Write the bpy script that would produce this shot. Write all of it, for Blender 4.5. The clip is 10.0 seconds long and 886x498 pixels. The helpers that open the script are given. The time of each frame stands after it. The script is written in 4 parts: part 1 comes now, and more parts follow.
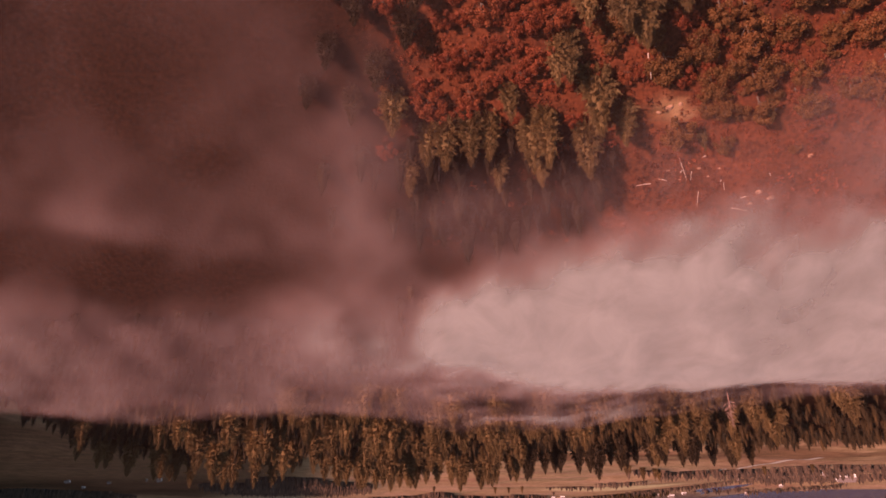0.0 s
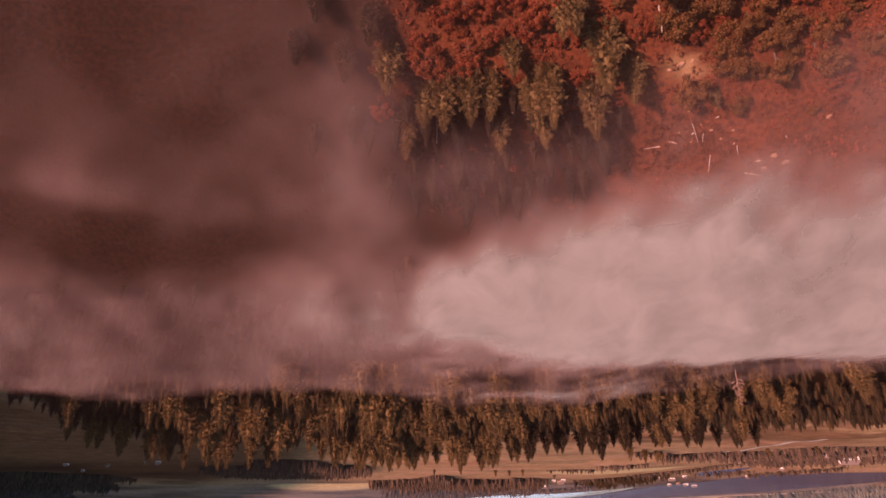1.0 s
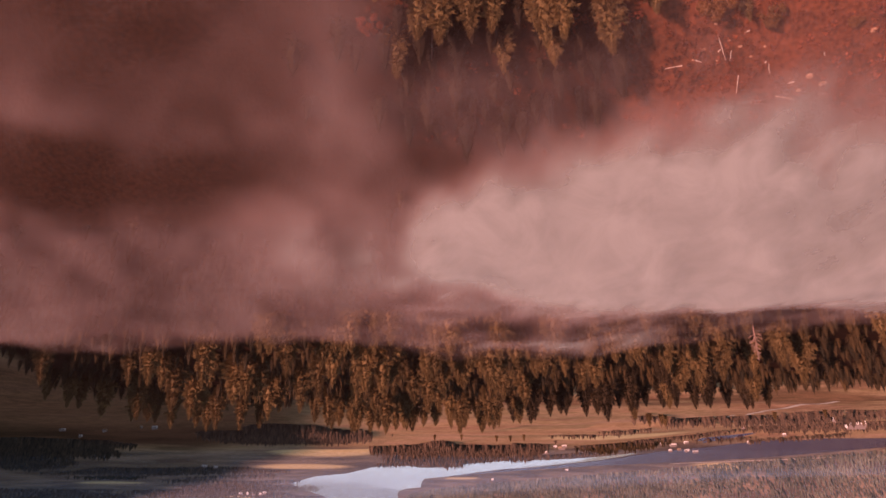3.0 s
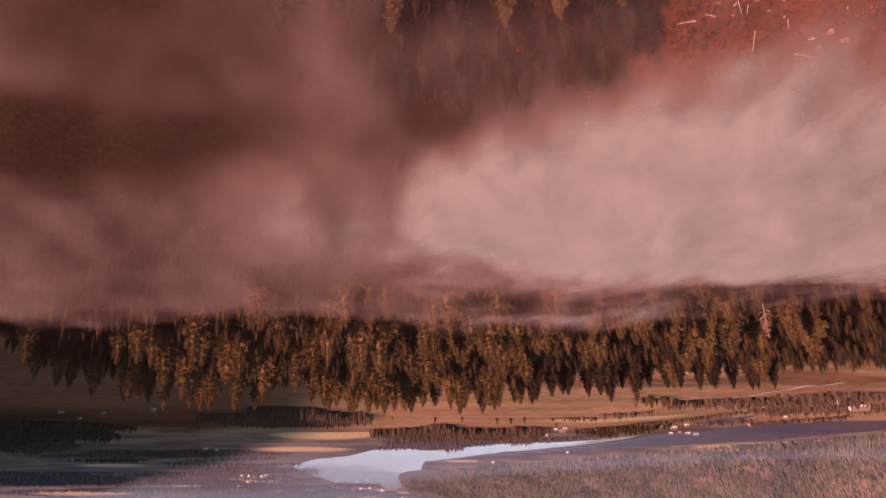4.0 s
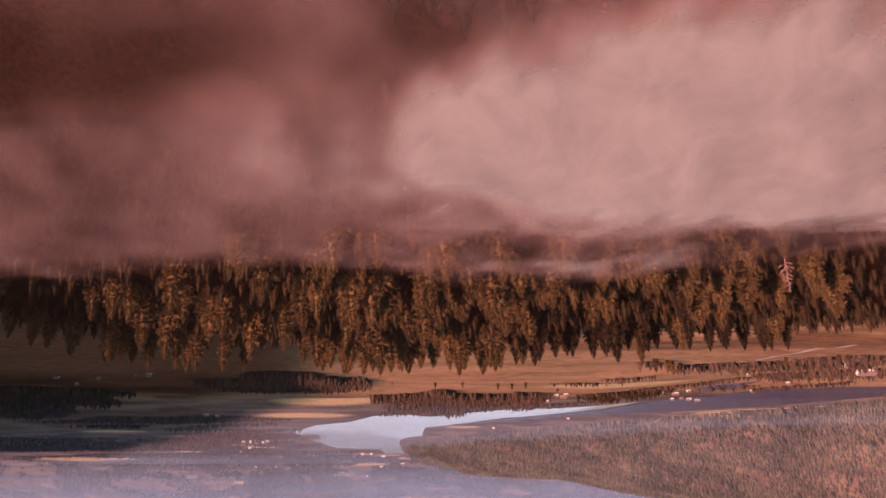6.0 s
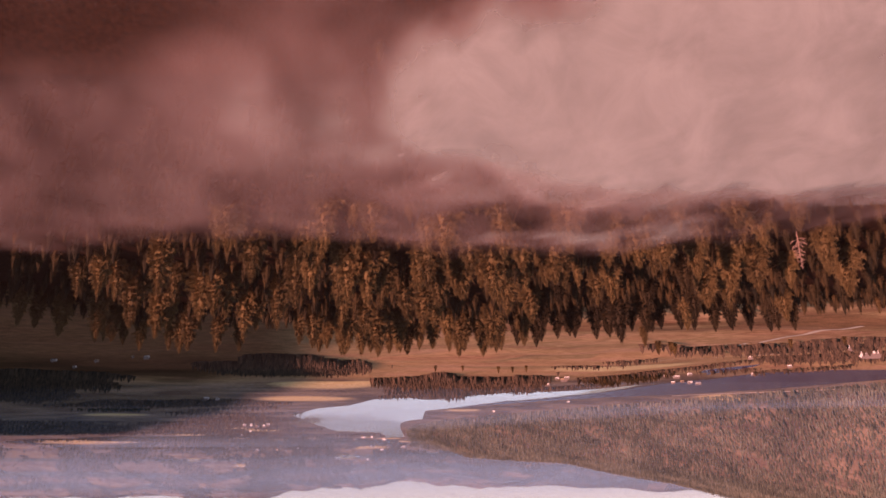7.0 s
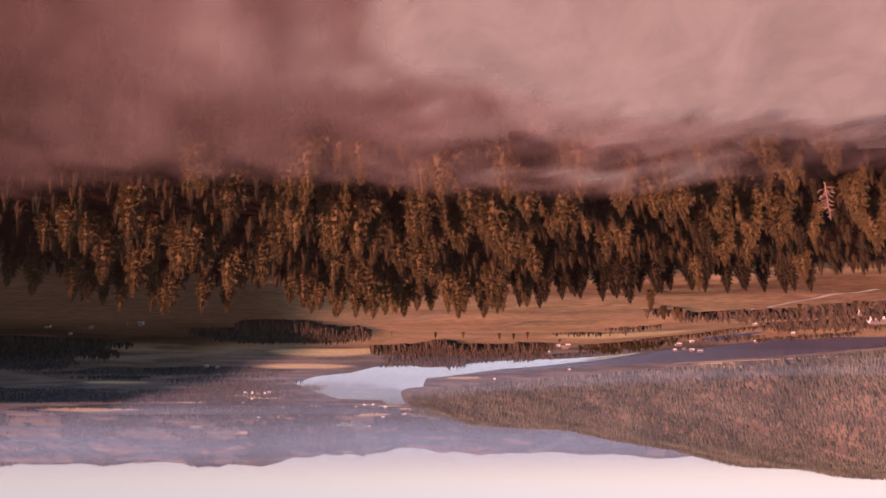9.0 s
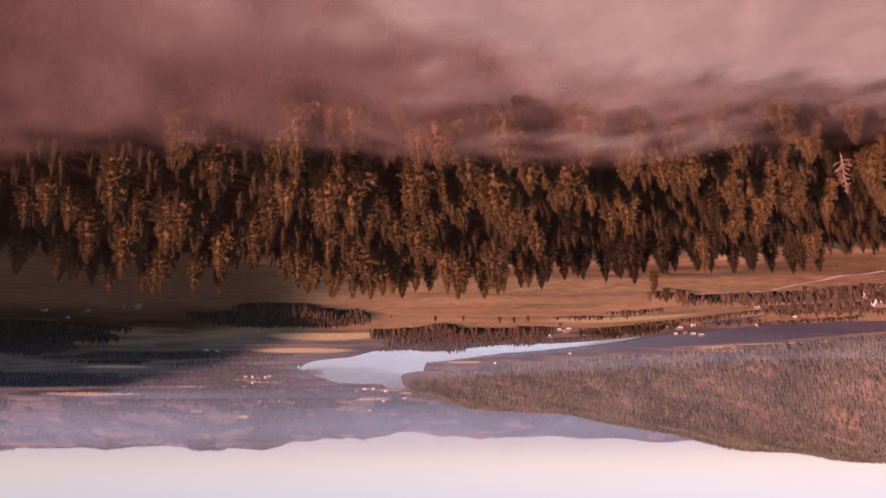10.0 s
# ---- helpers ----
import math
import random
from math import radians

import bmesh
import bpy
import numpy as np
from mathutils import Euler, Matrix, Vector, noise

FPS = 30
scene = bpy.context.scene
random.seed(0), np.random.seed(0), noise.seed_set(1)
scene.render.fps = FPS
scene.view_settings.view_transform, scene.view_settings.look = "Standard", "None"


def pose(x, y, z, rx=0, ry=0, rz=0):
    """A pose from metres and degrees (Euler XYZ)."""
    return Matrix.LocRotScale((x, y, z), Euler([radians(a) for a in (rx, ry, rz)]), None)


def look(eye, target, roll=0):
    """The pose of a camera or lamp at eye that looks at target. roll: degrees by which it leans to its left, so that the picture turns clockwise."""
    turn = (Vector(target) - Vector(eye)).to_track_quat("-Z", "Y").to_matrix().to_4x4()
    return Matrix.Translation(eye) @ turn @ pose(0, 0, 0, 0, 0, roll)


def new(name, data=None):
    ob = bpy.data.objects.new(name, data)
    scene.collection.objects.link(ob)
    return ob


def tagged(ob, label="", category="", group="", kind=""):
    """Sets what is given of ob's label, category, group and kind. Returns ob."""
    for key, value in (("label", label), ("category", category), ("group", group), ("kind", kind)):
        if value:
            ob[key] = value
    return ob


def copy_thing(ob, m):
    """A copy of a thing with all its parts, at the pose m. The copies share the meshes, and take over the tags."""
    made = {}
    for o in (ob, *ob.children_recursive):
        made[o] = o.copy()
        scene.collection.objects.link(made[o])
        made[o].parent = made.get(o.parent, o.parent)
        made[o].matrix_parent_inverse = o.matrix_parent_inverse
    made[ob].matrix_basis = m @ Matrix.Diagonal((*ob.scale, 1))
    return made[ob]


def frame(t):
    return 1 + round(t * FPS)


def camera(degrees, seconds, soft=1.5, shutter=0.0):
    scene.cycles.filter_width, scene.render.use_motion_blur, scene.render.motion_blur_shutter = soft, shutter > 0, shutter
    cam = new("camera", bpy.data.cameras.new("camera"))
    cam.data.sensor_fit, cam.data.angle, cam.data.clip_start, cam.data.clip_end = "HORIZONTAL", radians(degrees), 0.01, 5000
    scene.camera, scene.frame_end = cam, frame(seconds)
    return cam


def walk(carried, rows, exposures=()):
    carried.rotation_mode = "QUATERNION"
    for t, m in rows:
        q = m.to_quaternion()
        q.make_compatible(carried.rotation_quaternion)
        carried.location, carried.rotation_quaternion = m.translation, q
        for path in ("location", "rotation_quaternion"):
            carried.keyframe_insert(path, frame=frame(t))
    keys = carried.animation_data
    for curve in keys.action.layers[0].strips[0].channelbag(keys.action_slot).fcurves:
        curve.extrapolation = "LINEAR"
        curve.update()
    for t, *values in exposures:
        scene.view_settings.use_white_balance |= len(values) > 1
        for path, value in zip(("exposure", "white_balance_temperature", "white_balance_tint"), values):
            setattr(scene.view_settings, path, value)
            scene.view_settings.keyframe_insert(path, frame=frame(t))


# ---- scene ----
# The camera and its way
cam = camera(62.7, 10.0, soft=1.6)
PATH = [
    (0.0, (5.71, -365.28, 230.68), (4.86, -276.21, 185.23), 179.77),
    (0.5, (5.32, -359.37, 230.69), (4.53, -269.87, 186.11), 179.77),
    (1.0, (4.94, -353.57, 230.67), (4.19, -263.62, 186.98), 179.77),
    (1.5, (4.57, -347.85, 230.62), (3.87, -257.47, 187.85), 179.77),
    (2.0, (4.20, -342.23, 230.55), (3.54, -251.41, 188.71), 179.77),
    (2.5, (3.83, -336.69, 230.47), (3.23, -245.43, 189.57), 179.77),
    (3.0, (3.48, -331.23, 230.36), (2.91, -239.55, 190.43), 179.77),
    (3.5, (3.13, -325.84, 230.25), (2.61, -233.74, 191.29), 179.77),
    (4.0, (2.78, -320.51, 230.12), (2.31, -228.00, 192.16), 179.77),
    (4.5, (2.44, -315.24, 229.99), (2.01, -222.33, 193.02), 179.77),
    (5.0, (2.11, -310.03, 229.85), (1.72, -216.73, 193.88), 179.77),
    (5.5, (1.78, -304.87, 229.72), (1.43, -211.18, 194.75), 179.77),
    (6.0, (1.46, -299.74, 229.59), (1.15, -205.69, 195.63), 179.77),
    (6.5, (1.14, -294.65, 229.46), (0.87, -200.24, 196.51), 179.77),
    (7.0, (0.83, -289.59, 229.35), (0.60, -194.83, 197.41), 179.77),
    (7.5, (0.52, -284.56, 229.25), (0.33, -189.46, 198.31), 179.77),
    (8.0, (0.22, -279.54, 229.16), (0.07, -184.12, 199.23), 179.77),
    (8.5, (-0.07, -274.53, 229.10), (-0.18, -178.81, 200.16), 179.77),
    (9.0, (-0.36, -269.53, 229.05), (-0.44, -173.51, 201.12), 179.77),
    (9.5, (-0.64, -264.52, 229.04), (-0.68, -168.22, 202.10), 179.77),
    (10.0, (-0.91, -259.51, 229.05), (-0.93, -162.94, 203.10), 179.77),
]
EXPOSURE = 0.98
walk(cam, [(t, look(eye, target, roll)) for t, eye, target, roll in PATH],
     [(0.0, EXPOSURE + 0.05, 7420, 64), (4.5, EXPOSURE, 7750, 73), (10.0, EXPOSURE, 7850, 76)])

# World and sun: a low sun behind and to the side, a pale sky
world = bpy.data.worlds.new("world")
scene.world = world
world.use_nodes = True
wn = world.node_tree
sky = wn.nodes.new("ShaderNodeTexSky")
sky.sky_type, sky.sun_disc = "NISHITA", False
sky.sun_elevation, sky.sun_rotation = radians(18.6), radians(137.6)
sky.altitude, sky.air_density, sky.dust_density, sky.ozone_density = 600, 1.0, 0.7, 1.6
wn.nodes["Background"].inputs[1].default_value = 0.062
pale = wn.nodes.new("ShaderNodeMix")                                # a thin white cloud cover over the blue
pale.data_type = "RGBA"
pale.inputs[0].default_value, pale.inputs[7].default_value = 0.45, (2.5, 6.0, 6.25, 1)
wn.links.new(sky.outputs[0], pale.inputs[6])
wn.links.new(pale.outputs[2], wn.nodes["Background"].inputs[0])
sun = new("sun", bpy.data.lights.new("sun", "SUN"))
sun.data.energy, sun.data.angle, sun.data.color = 4.6, radians(2.0), (1.0, 0.71, 0.52)
sun.matrix_world = look((630, -690, 315), (0, 0, 0))


# ---- noise and landform ----
def lattice(ix, iy, seed):
    n = (ix * 374761393 + iy * 668265263 + seed * 144665) & 0xFFFFFFFF
    n = ((n ^ (n >> 13)) * 1274126177) & 0xFFFFFFFF
    return ((n ^ (n >> 16)) & 0xFFFF) / 65535.0


def soft_noise(x, y, seed=0):
    x, y = np.asarray(x, float), np.asarray(y, float)
    ix, iy = np.floor(x).astype(np.int64), np.floor(y).astype(np.int64)
    fx, fy = x - ix, y - iy
    fx, fy = fx * fx * (3 - 2 * fx), fy * fy * (3 - 2 * fy)
    a, b = lattice(ix, iy, seed), lattice(ix + 1, iy, seed)
    c, d = lattice(ix, iy + 1, seed), lattice(ix + 1, iy + 1, seed)
    return (a + (b - a) * fx) * (1 - fy) + (c + (d - c) * fx) * fy


def fbm(x, y, seed=0, octaves=4):
    total, amp, norm = 0.0, 1.0, 0.0
    for k in range(octaves):
        total = total + amp * soft_noise(x * 2 ** k, y * 2 ** k, seed + 17 * k)
        norm += amp
        amp *= 0.5
    return total / norm


def step(a, b, v):
    v = np.clip((np.asarray(v, float) - a) / (b - a), 0, 1)
    return v * v * (3 - 2 * v)


PROFILE_Y = (-900, -500, -400, -300, -240, -216, -200, -165, -142, -120, -60, 30, 80, 150, 250, 400, 600, 900, 1270, 1500, 9000)
PROFILE_Z = (-60, -40, 0, 36, 72, 90, 103, 131, 146, 151, 152, 149, 142, 129, 112, 95, 72, 36, 3, 0, 0)


def height(x, y):
    """The lie of the land, in metres."""
    x, y = np.asarray(x, float), np.asarray(y, float)
    z = np.interp(y + 290 * step(-230, -720, x) * step(350, 950, y), PROFILE_Y, PROFILE_Z)
    near = 1 - step(620, 930, y)
    z = z + near * (9 * (fbm(x / 120, y / 120, 3) - 0.5) + (2.5 - 1.7 * step(60, 160, y)) * (fbm(x / 22, y / 22, 5, 3) - 0.5))
    crest = step(-200, -120, y) * (1 - step(60, 240, y))
    z = z - crest * (20 * step(150, 300, x) + 11 * step(-10, -125, x))         # the ridge sinks at both ends
    # a mountainside added beside the way, mostly out of view, to shade the valley
    edge = 0.61 * (y + 259) + 75
    tall = np.interp(y, (-900, -600, -480, -440, -415, -370, -300, -250, -195, -75, 300, 710, 1260, 2000, 2300, 3000), (30, 60, 80, 90, 100, 130, 200, 250, 280, 300, 316, 308, 320, 280, 180, 0))
    tall = tall + 46 * (fbm(y / 170 + 7.7, 0 * y + 0.5, 33, 4) - 0.5)
    z = z + np.maximum(tall - z, 0) * step(0, 1, (x - edge) / np.interp(y, (-400, -340, -250, -150, -60), (330, 290, 262, 262, 330)))
    # the wooded hill across the river
    front = 1880 + 0.76 * (np.minimum(x, 60) + 100)
    rise = step(0, 900, y - front)
    z = z + rise * np.interp(x, (-2600, -1550, -1366, -1146, -930, -711, -622, -489, -264, -100, 60, 160), (305, 288, 252, 246, 190, 152, 133, 105, 92, 80, 16, 0)) * (1 - step(2700, 3400, y))
    # the far range
    far = np.interp(x, (-3500, -1800, -1275, -986, -690, -373, -244, -60, 250, 530, 900, 1120, 1500, 2000, 3500),
                    (260, 215, 203, 180, 182, 182, 186, 158, 158, 192, 205, 247, 236, 222, 260))
    far = far + 75 * (fbm(x / 210, y / 330, 11) - 0.5)
    z = z + far * step(2900, 3980, y)
    return z


# ---- materials ----
def material(name):
    m = bpy.data.materials.new(name)
    m.use_nodes = True
    return m, m.node_tree.nodes, m.node_tree.links, m.node_tree.nodes["Principled BSDF"]


def noise_node(nodes, links, scale, detail=4.0, coords="Object", flat=None):
    place = nodes.new("ShaderNodeTexCoord")
    n = nodes.new("ShaderNodeTexNoise")
    n.inputs["Scale"].default_value, n.inputs["Detail"].default_value = scale, detail
    source = place.outputs[coords]
    if flat:
        squeeze = nodes.new("ShaderNodeMapping")
        squeeze.inputs["Scale"].default_value = flat
        links.new(source, squeeze.inputs[0])
        source = squeeze.outputs[0]
    links.new(source, n.inputs["Vector"])
    return n.outputs["Fac"]


def ramp(nodes, links, source, *stops):
    r = nodes.new("ShaderNodeValToRGB")
    while len(r.color_ramp.elements) < len(stops):
        r.color_ramp.elements.new(0.5)
    for e, (at, colour) in zip(r.color_ramp.elements, stops):
        e.position, e.color = at, (*colour, 1)
    links.new(source, r.inputs[0])
    return r.outputs[0]


def blend(nodes, links, fac, a, b, how="MIX"):
    m = nodes.new("ShaderNodeMix")
    m.data_type, m.blend_type = "RGBA", how
    for value, socket in ((fac, m.inputs[0]), (a, m.inputs[6]), (b, m.inputs[7])):
        if isinstance(value, (int, float)):
            socket.default_value = value
        elif isinstance(value, tuple):
            socket.default_value = (*value, 1)
        else:
            links.new(value, socket)
    return m.outputs[2]


def bump(nodes, links, source, strength, distance, shader):
    b = nodes.new("ShaderNodeBump")
    b.inputs["Strength"].default_value, b.inputs["Distance"].default_value = strength, distance
    links.new(source, b.inputs["Height"])
    links.new(b.outputs[0], shader.inputs["Normal"])


def leafy(nodes, links, bsdf, colour, share):
    """Thin leaves: some of the light that falls on one side comes out at the other."""
    glow, both = nodes.new("ShaderNodeBsdfTranslucent"), nodes.new("ShaderNodeMixShader")
    both.inputs[0].default_value = share
    links.new(colour, bsdf.inputs["Base Color"])
    links.new(colour, glow.inputs["Color"])
    links.new(bsdf.outputs[0], both.inputs[1])
    links.new(glow.outputs[0], both.inputs[2])
    links.new(both.outputs[0], nodes["Material Output"].inputs["Surface"])


def foliage(name, dark, mid, light, spread=0.5, scale=0.5):
    """Needles or leaves: the tone changes from tree to tree and from twig to twig."""
    m, nodes, links, bsdf = material(name)
    info = nodes.new("ShaderNodeObjectInfo")
    grain = noise_node(nodes, links, scale, 3)
    tree = ramp(nodes, links, info.outputs["Random"], (0.0, dark), (0.5, mid), (1.0, light))
    twig = ramp(nodes, links, grain, (0.3, tuple(c * 0.55 for c in mid)), (0.7, tuple(min(1, c * 1.5) for c in mid)))
    leafy(nodes, links, bsdf, blend(nodes, links, spread, tree, twig), 0.33)
    bsdf.inputs["Roughness"].default_value = 0.75
    bsdf.inputs["Specular IOR Level"].default_value = 0.2
    return m


def toned(name, dark, light, scale=0.12):
    """Joined foliage: the tone is kept tree by tree in the mesh."""
    m, nodes, links, bsdf = material(name)
    tone = nodes.new("ShaderNodeAttribute")
    tone.attribute_name = "tone"
    base = ramp(nodes, links, tone.outputs["Fac"], (0.0, dark), (1.0, light))
    grain = noise_node(nodes, links, scale, 4)
    leafy(nodes, links, bsdf, blend(nodes, links, 0.5, base, ramp(nodes, links, grain, (0.35, (0.45, 0.45, 0.45)), (0.65, (1.5, 1.4, 1.3))), "MULTIPLY"), 0.25)
    bsdf.inputs["Roughness"].default_value = 0.8
    bsdf.inputs["Specular IOR Level"].default_value = 0.15
    return m


def plain(name, a, b, scale, rough=0.8, relief=0.3, depth=0.05):
    m, nodes, links, bsdf = material(name)
    g = noise_node(nodes, links, scale, 6)
    links.new(ramp(nodes, links, g, (0.3, a), (0.7, b)), bsdf.inputs["Base Color"])
    bsdf.inputs["Roughness"].default_value = rough
    bump(nodes, links, g, relief, depth, bsdf)
    return m


def ground_material():
    m, nodes, links, bsdf = material("hill_ground")
    cover = nodes.new("ShaderNodeAttribute")
    cover.attribute_name = "cover"
    split = nodes.new("ShaderNodeSeparateColor")
    links.new(cover.outputs["Color"], split.inputs[0])
    big = noise_node(nodes, links, 0.012, 6, flat=(0.6, 1.1, 1))
    mid = noise_node(nodes, links, 0.11, 8, flat=(0.8, 1.1, 1))
    fine = noise_node(nodes, links, 0.9, 6)
    place, squeeze, cells = nodes.new("ShaderNodeTexCoord"), nodes.new("ShaderNodeMapping"), nodes.new("ShaderNodeTexVoronoi")
    squeeze.inputs["Scale"].default_value, squeeze.inputs["Rotation"].default_value = (0.006, 0.012, 0), (0, 0, 0.3)
    links.new(place.outputs["Object"], squeeze.inputs[0])
    links.new(squeeze.outputs[0], cells.inputs["Vector"])
    cells.inputs["Scale"].default_value = 1.0
    parcel = nodes.new("ShaderNodeSeparateColor")
    links.new(cells.outputs["Color"], parcel.inputs[0])
    grass = blend(nodes, links, 0.5, ramp(nodes, links, big, (0.35, (0.25, 0.115, 0.065)), (0.5, (0.31, 0.19, 0.088)), (0.65, (0.42, 0.225, 0.135))),
                  ramp(nodes, links, mid, (0.3, (0.13, 0.075, 0.042)), (0.55, (0.31, 0.185, 0.11)), (0.7, (0.45, 0.275, 0.17))))
    grass = blend(nodes, links, 0.6, grass, ramp(nodes, links, parcel.outputs[0], (0.0, (0.7, 0.74, 0.72)), (0.5, (1.08, 1.0, 0.97)), (1.0, (1.28, 1.1, 1.05))), "MULTIPLY")
    grass = blend(nodes, links, 0.4, grass, ramp(nodes, links, fine, (0.35, (0.5, 0.5, 0.45)), (0.65, (1.4, 1.4, 1.4))), "MULTIPLY")
    litter = blend(nodes, links, 0.5, ramp(nodes, links, mid, (0.35, (0.035, 0.013, 0.008)), (0.62, (0.115, 0.030, 0.013))),
                   ramp(nodes, links, fine, (0.35, (0.025, 0.012, 0.008)), (0.65, (0.15, 0.048, 0.022))))
    soil = ramp(nodes, links, fine, (0.3, (0.010, 0.0055, 0.004)), (0.7, (0.025, 0.011, 0.0068)))
    marsh = blend(nodes, links, 0.5, ramp(nodes, links, big, (0.42, (0.07, 0.052, 0.048)), (0.58, (0.22, 0.155, 0.11))),
                  ramp(nodes, links, mid, (0.35, (0.06, 0.045, 0.042)), (0.65, (0.17, 0.12, 0.092))))
    c = blend(nodes, links, split.outputs[0], grass, litter)
    c = blend(nodes, links, split.outputs[1], c, soil)
    c = blend(nodes, links, split.outputs[2], c, marsh)
    pale = nodes.new("ShaderNodeAttribute")
    pale.attribute_name = "mown"
    c = blend(nodes, links, pale.outputs["Fac"], c, ramp(nodes, links, mid, (0.3, (0.38, 0.25, 0.11)), (0.7, (0.56, 0.40, 0.22))))
    links.new(c, bsdf.inputs["Base Color"])
    bsdf.inputs["Roughness"].default_value = 1.0
    bsdf.inputs["Specular IOR Level"].default_value = 0.0
    bump(nodes, links, fine, 0.25, 0.5, bsdf)
    return m


def water_material(name, gleam):
    m, nodes, links, bsdf = material(name)
    # pale metal colour carries the lake's sky gleam, purple the river's reflected hill
    bsdf.inputs["Base Color"].default_value = (0.62, 0.86, 0.80, 1) if gleam else (0.045, 0.03, 0.06, 1)
    bsdf.inputs["Roughness"].default_value = 0.05 if gleam else 0.22
    bsdf.inputs["Specular IOR Level"].default_value = 0.5 if gleam else 0.22
    bsdf.inputs["Metallic"].default_value = gleam
    bsdf.inputs["IOR"].default_value = 1.33
    bump(nodes, links, noise_node(nodes, links, 0.06, 3), 0.01, 0.1, bsdf)
    return m


def mist_material(name, thin, dense, through_light=0.5, grain=0.05, rough=(0.75, 1.2)):
    """Mist: a thin sheet that scatters light and lets the rest pass; how dense it is stands in the mesh."""
    m, nodes, links, bsdf = material(name)
    nodes.remove(bsdf)
    density = nodes.new("ShaderNodeAttribute")
    density.attribute_name = "veil"
    mottle = noise_node(nodes, links, grain, 12)
    mottle.node.inputs["Roughness"].default_value, mottle.node.inputs["Distortion"].default_value = 0.62, 0.5
    wisps = ramp(nodes, links, mottle, (0.34, (rough[0],) * 3), (0.66, (rough[1],) * 3))
    amount = nodes.new("ShaderNodeMath")
    amount.operation, amount.use_clamp = "MULTIPLY", True
    links.new(density.outputs["Fac"], amount.inputs[0])
    links.new(wisps, amount.inputs[1])
    colour = ramp(nodes, links, density.outputs["Fac"], (0.08, thin), (0.5, dense))
    front, back, both = nodes.new("ShaderNodeBsdfDiffuse"), nodes.new("ShaderNodeBsdfTranslucent"), nodes.new("ShaderNodeMixShader")
    lie = nodes.new("ShaderNodeCombineXYZ")                          # droplets take the light alike however the sheet lies
    for k, part_of in enumerate((0.40, -0.55, 0.73)):
        lie.inputs[k].default_value = part_of
    for n in (front, back):
        links.new(colour, n.inputs["Color"])
        links.new(lie.outputs[0], n.inputs["Normal"])
    both.inputs[0].default_value = through_light
    links.new(front.outputs[0], both.inputs[1])
    links.new(back.outputs[0], both.inputs[2])
    clear, out = nodes.new("ShaderNodeBsdfTransparent"), nodes.new("ShaderNodeMixShader")
    links.new(amount.outputs[0], out.inputs[0])
    links.new(clear.outputs[0], out.inputs[1])
    links.new(both.outputs[0], out.inputs[2])
    links.new(out.outputs[0], nodes["Material Output"].inputs["Surface"])
    return m


M_GROUND = ground_material()
M_WATER = water_material("lake_water", 0.5)
M_RIVER = water_material("river_water", 0.0)
M_NEEDLE = foliage("spruce_needles", (0.05, 0.033, 0.015), (0.13, 0.08, 0.033), (0.2, 0.12, 0.048))
# spruce needles again, with the shade of the wood's edge in their colour
M_NEEDLE_SHADED = foliage("shade_toned_needles", (0.012, 0.009, 0.005), (0.03, 0.02, 0.010), (0.06, 0.037, 0.016))
M_RUST = foliage("rusty_leaves", (0.125, 0.03, 0.013), (0.20, 0.046, 0.018), (0.20, 0.068, 0.024), 0.5, 0.8)
M_OLIVE = foliage("olive_leaves", (0.075, 0.036, 0.012), (0.14, 0.06, 0.019), (0.19, 0.068, 0.023), 0.5, 0.8)
M_WOOD = toned("far_needles", (0.016, 0.013, 0.007), (0.062, 0.036, 0.014))
# needle colour darkened to hold the shade of the misty slope
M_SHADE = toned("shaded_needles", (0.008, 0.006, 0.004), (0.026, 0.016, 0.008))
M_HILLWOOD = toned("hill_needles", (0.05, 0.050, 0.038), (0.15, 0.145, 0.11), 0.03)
M_HEDGE = toned("brown_leaves", (0.045, 0.032, 0.024), (0.115, 0.074, 0.05), 0.05)
M_BARK = plain("bark", (0.05, 0.035, 0.025), (0.14, 0.10, 0.075), 3.0)
M_PALE = plain("bleached_wood", (0.28, 0.20, 0.16), (0.44, 0.35, 0.29), 2.0)
M_DEAD = plain("dead_wood", (0.22, 0.12, 0.09), (0.32, 0.19, 0.145), 3.0)
M_SCRUB = toned("bracken", (0.05, 0.015, 0.008), (0.22, 0.058, 0.023), 0.5)
M_ROCK = plain("weathered_rock", (0.20, 0.09, 0.05), (0.36, 0.19, 0.11), 1.5)
M_TRACK = plain("bare_earth", (0.34, 0.235, 0.16), (0.46, 0.33, 0.24), 0.4)
M_WALL = plain("white_plaster", (0.50, 0.47, 0.45), (0.66, 0.63, 0.60), 0.8, 0.7, 0.1)
M_TIMBER = plain("weathered_timber", (0.24, 0.15, 0.09), (0.38, 0.26, 0.17), 2.0)
M_ROOF = plain("dark_roof", (0.10, 0.07, 0.06), (0.20, 0.14, 0.12), 1.5)
M_PANE = plain("window_pane", (0.03, 0.035, 0.04), (0.06, 0.07, 0.08), 0.5, 0.15, 0.0)
M_MIST = mist_material("mist", (0.37, 0.245, 0.232), (0.312, 0.314, 0.302), 0.5, 0.07, (0.8, 1.16))
# the blue of distance is put into the colour of these sheets
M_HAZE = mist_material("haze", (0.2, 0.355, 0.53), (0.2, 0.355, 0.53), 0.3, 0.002)


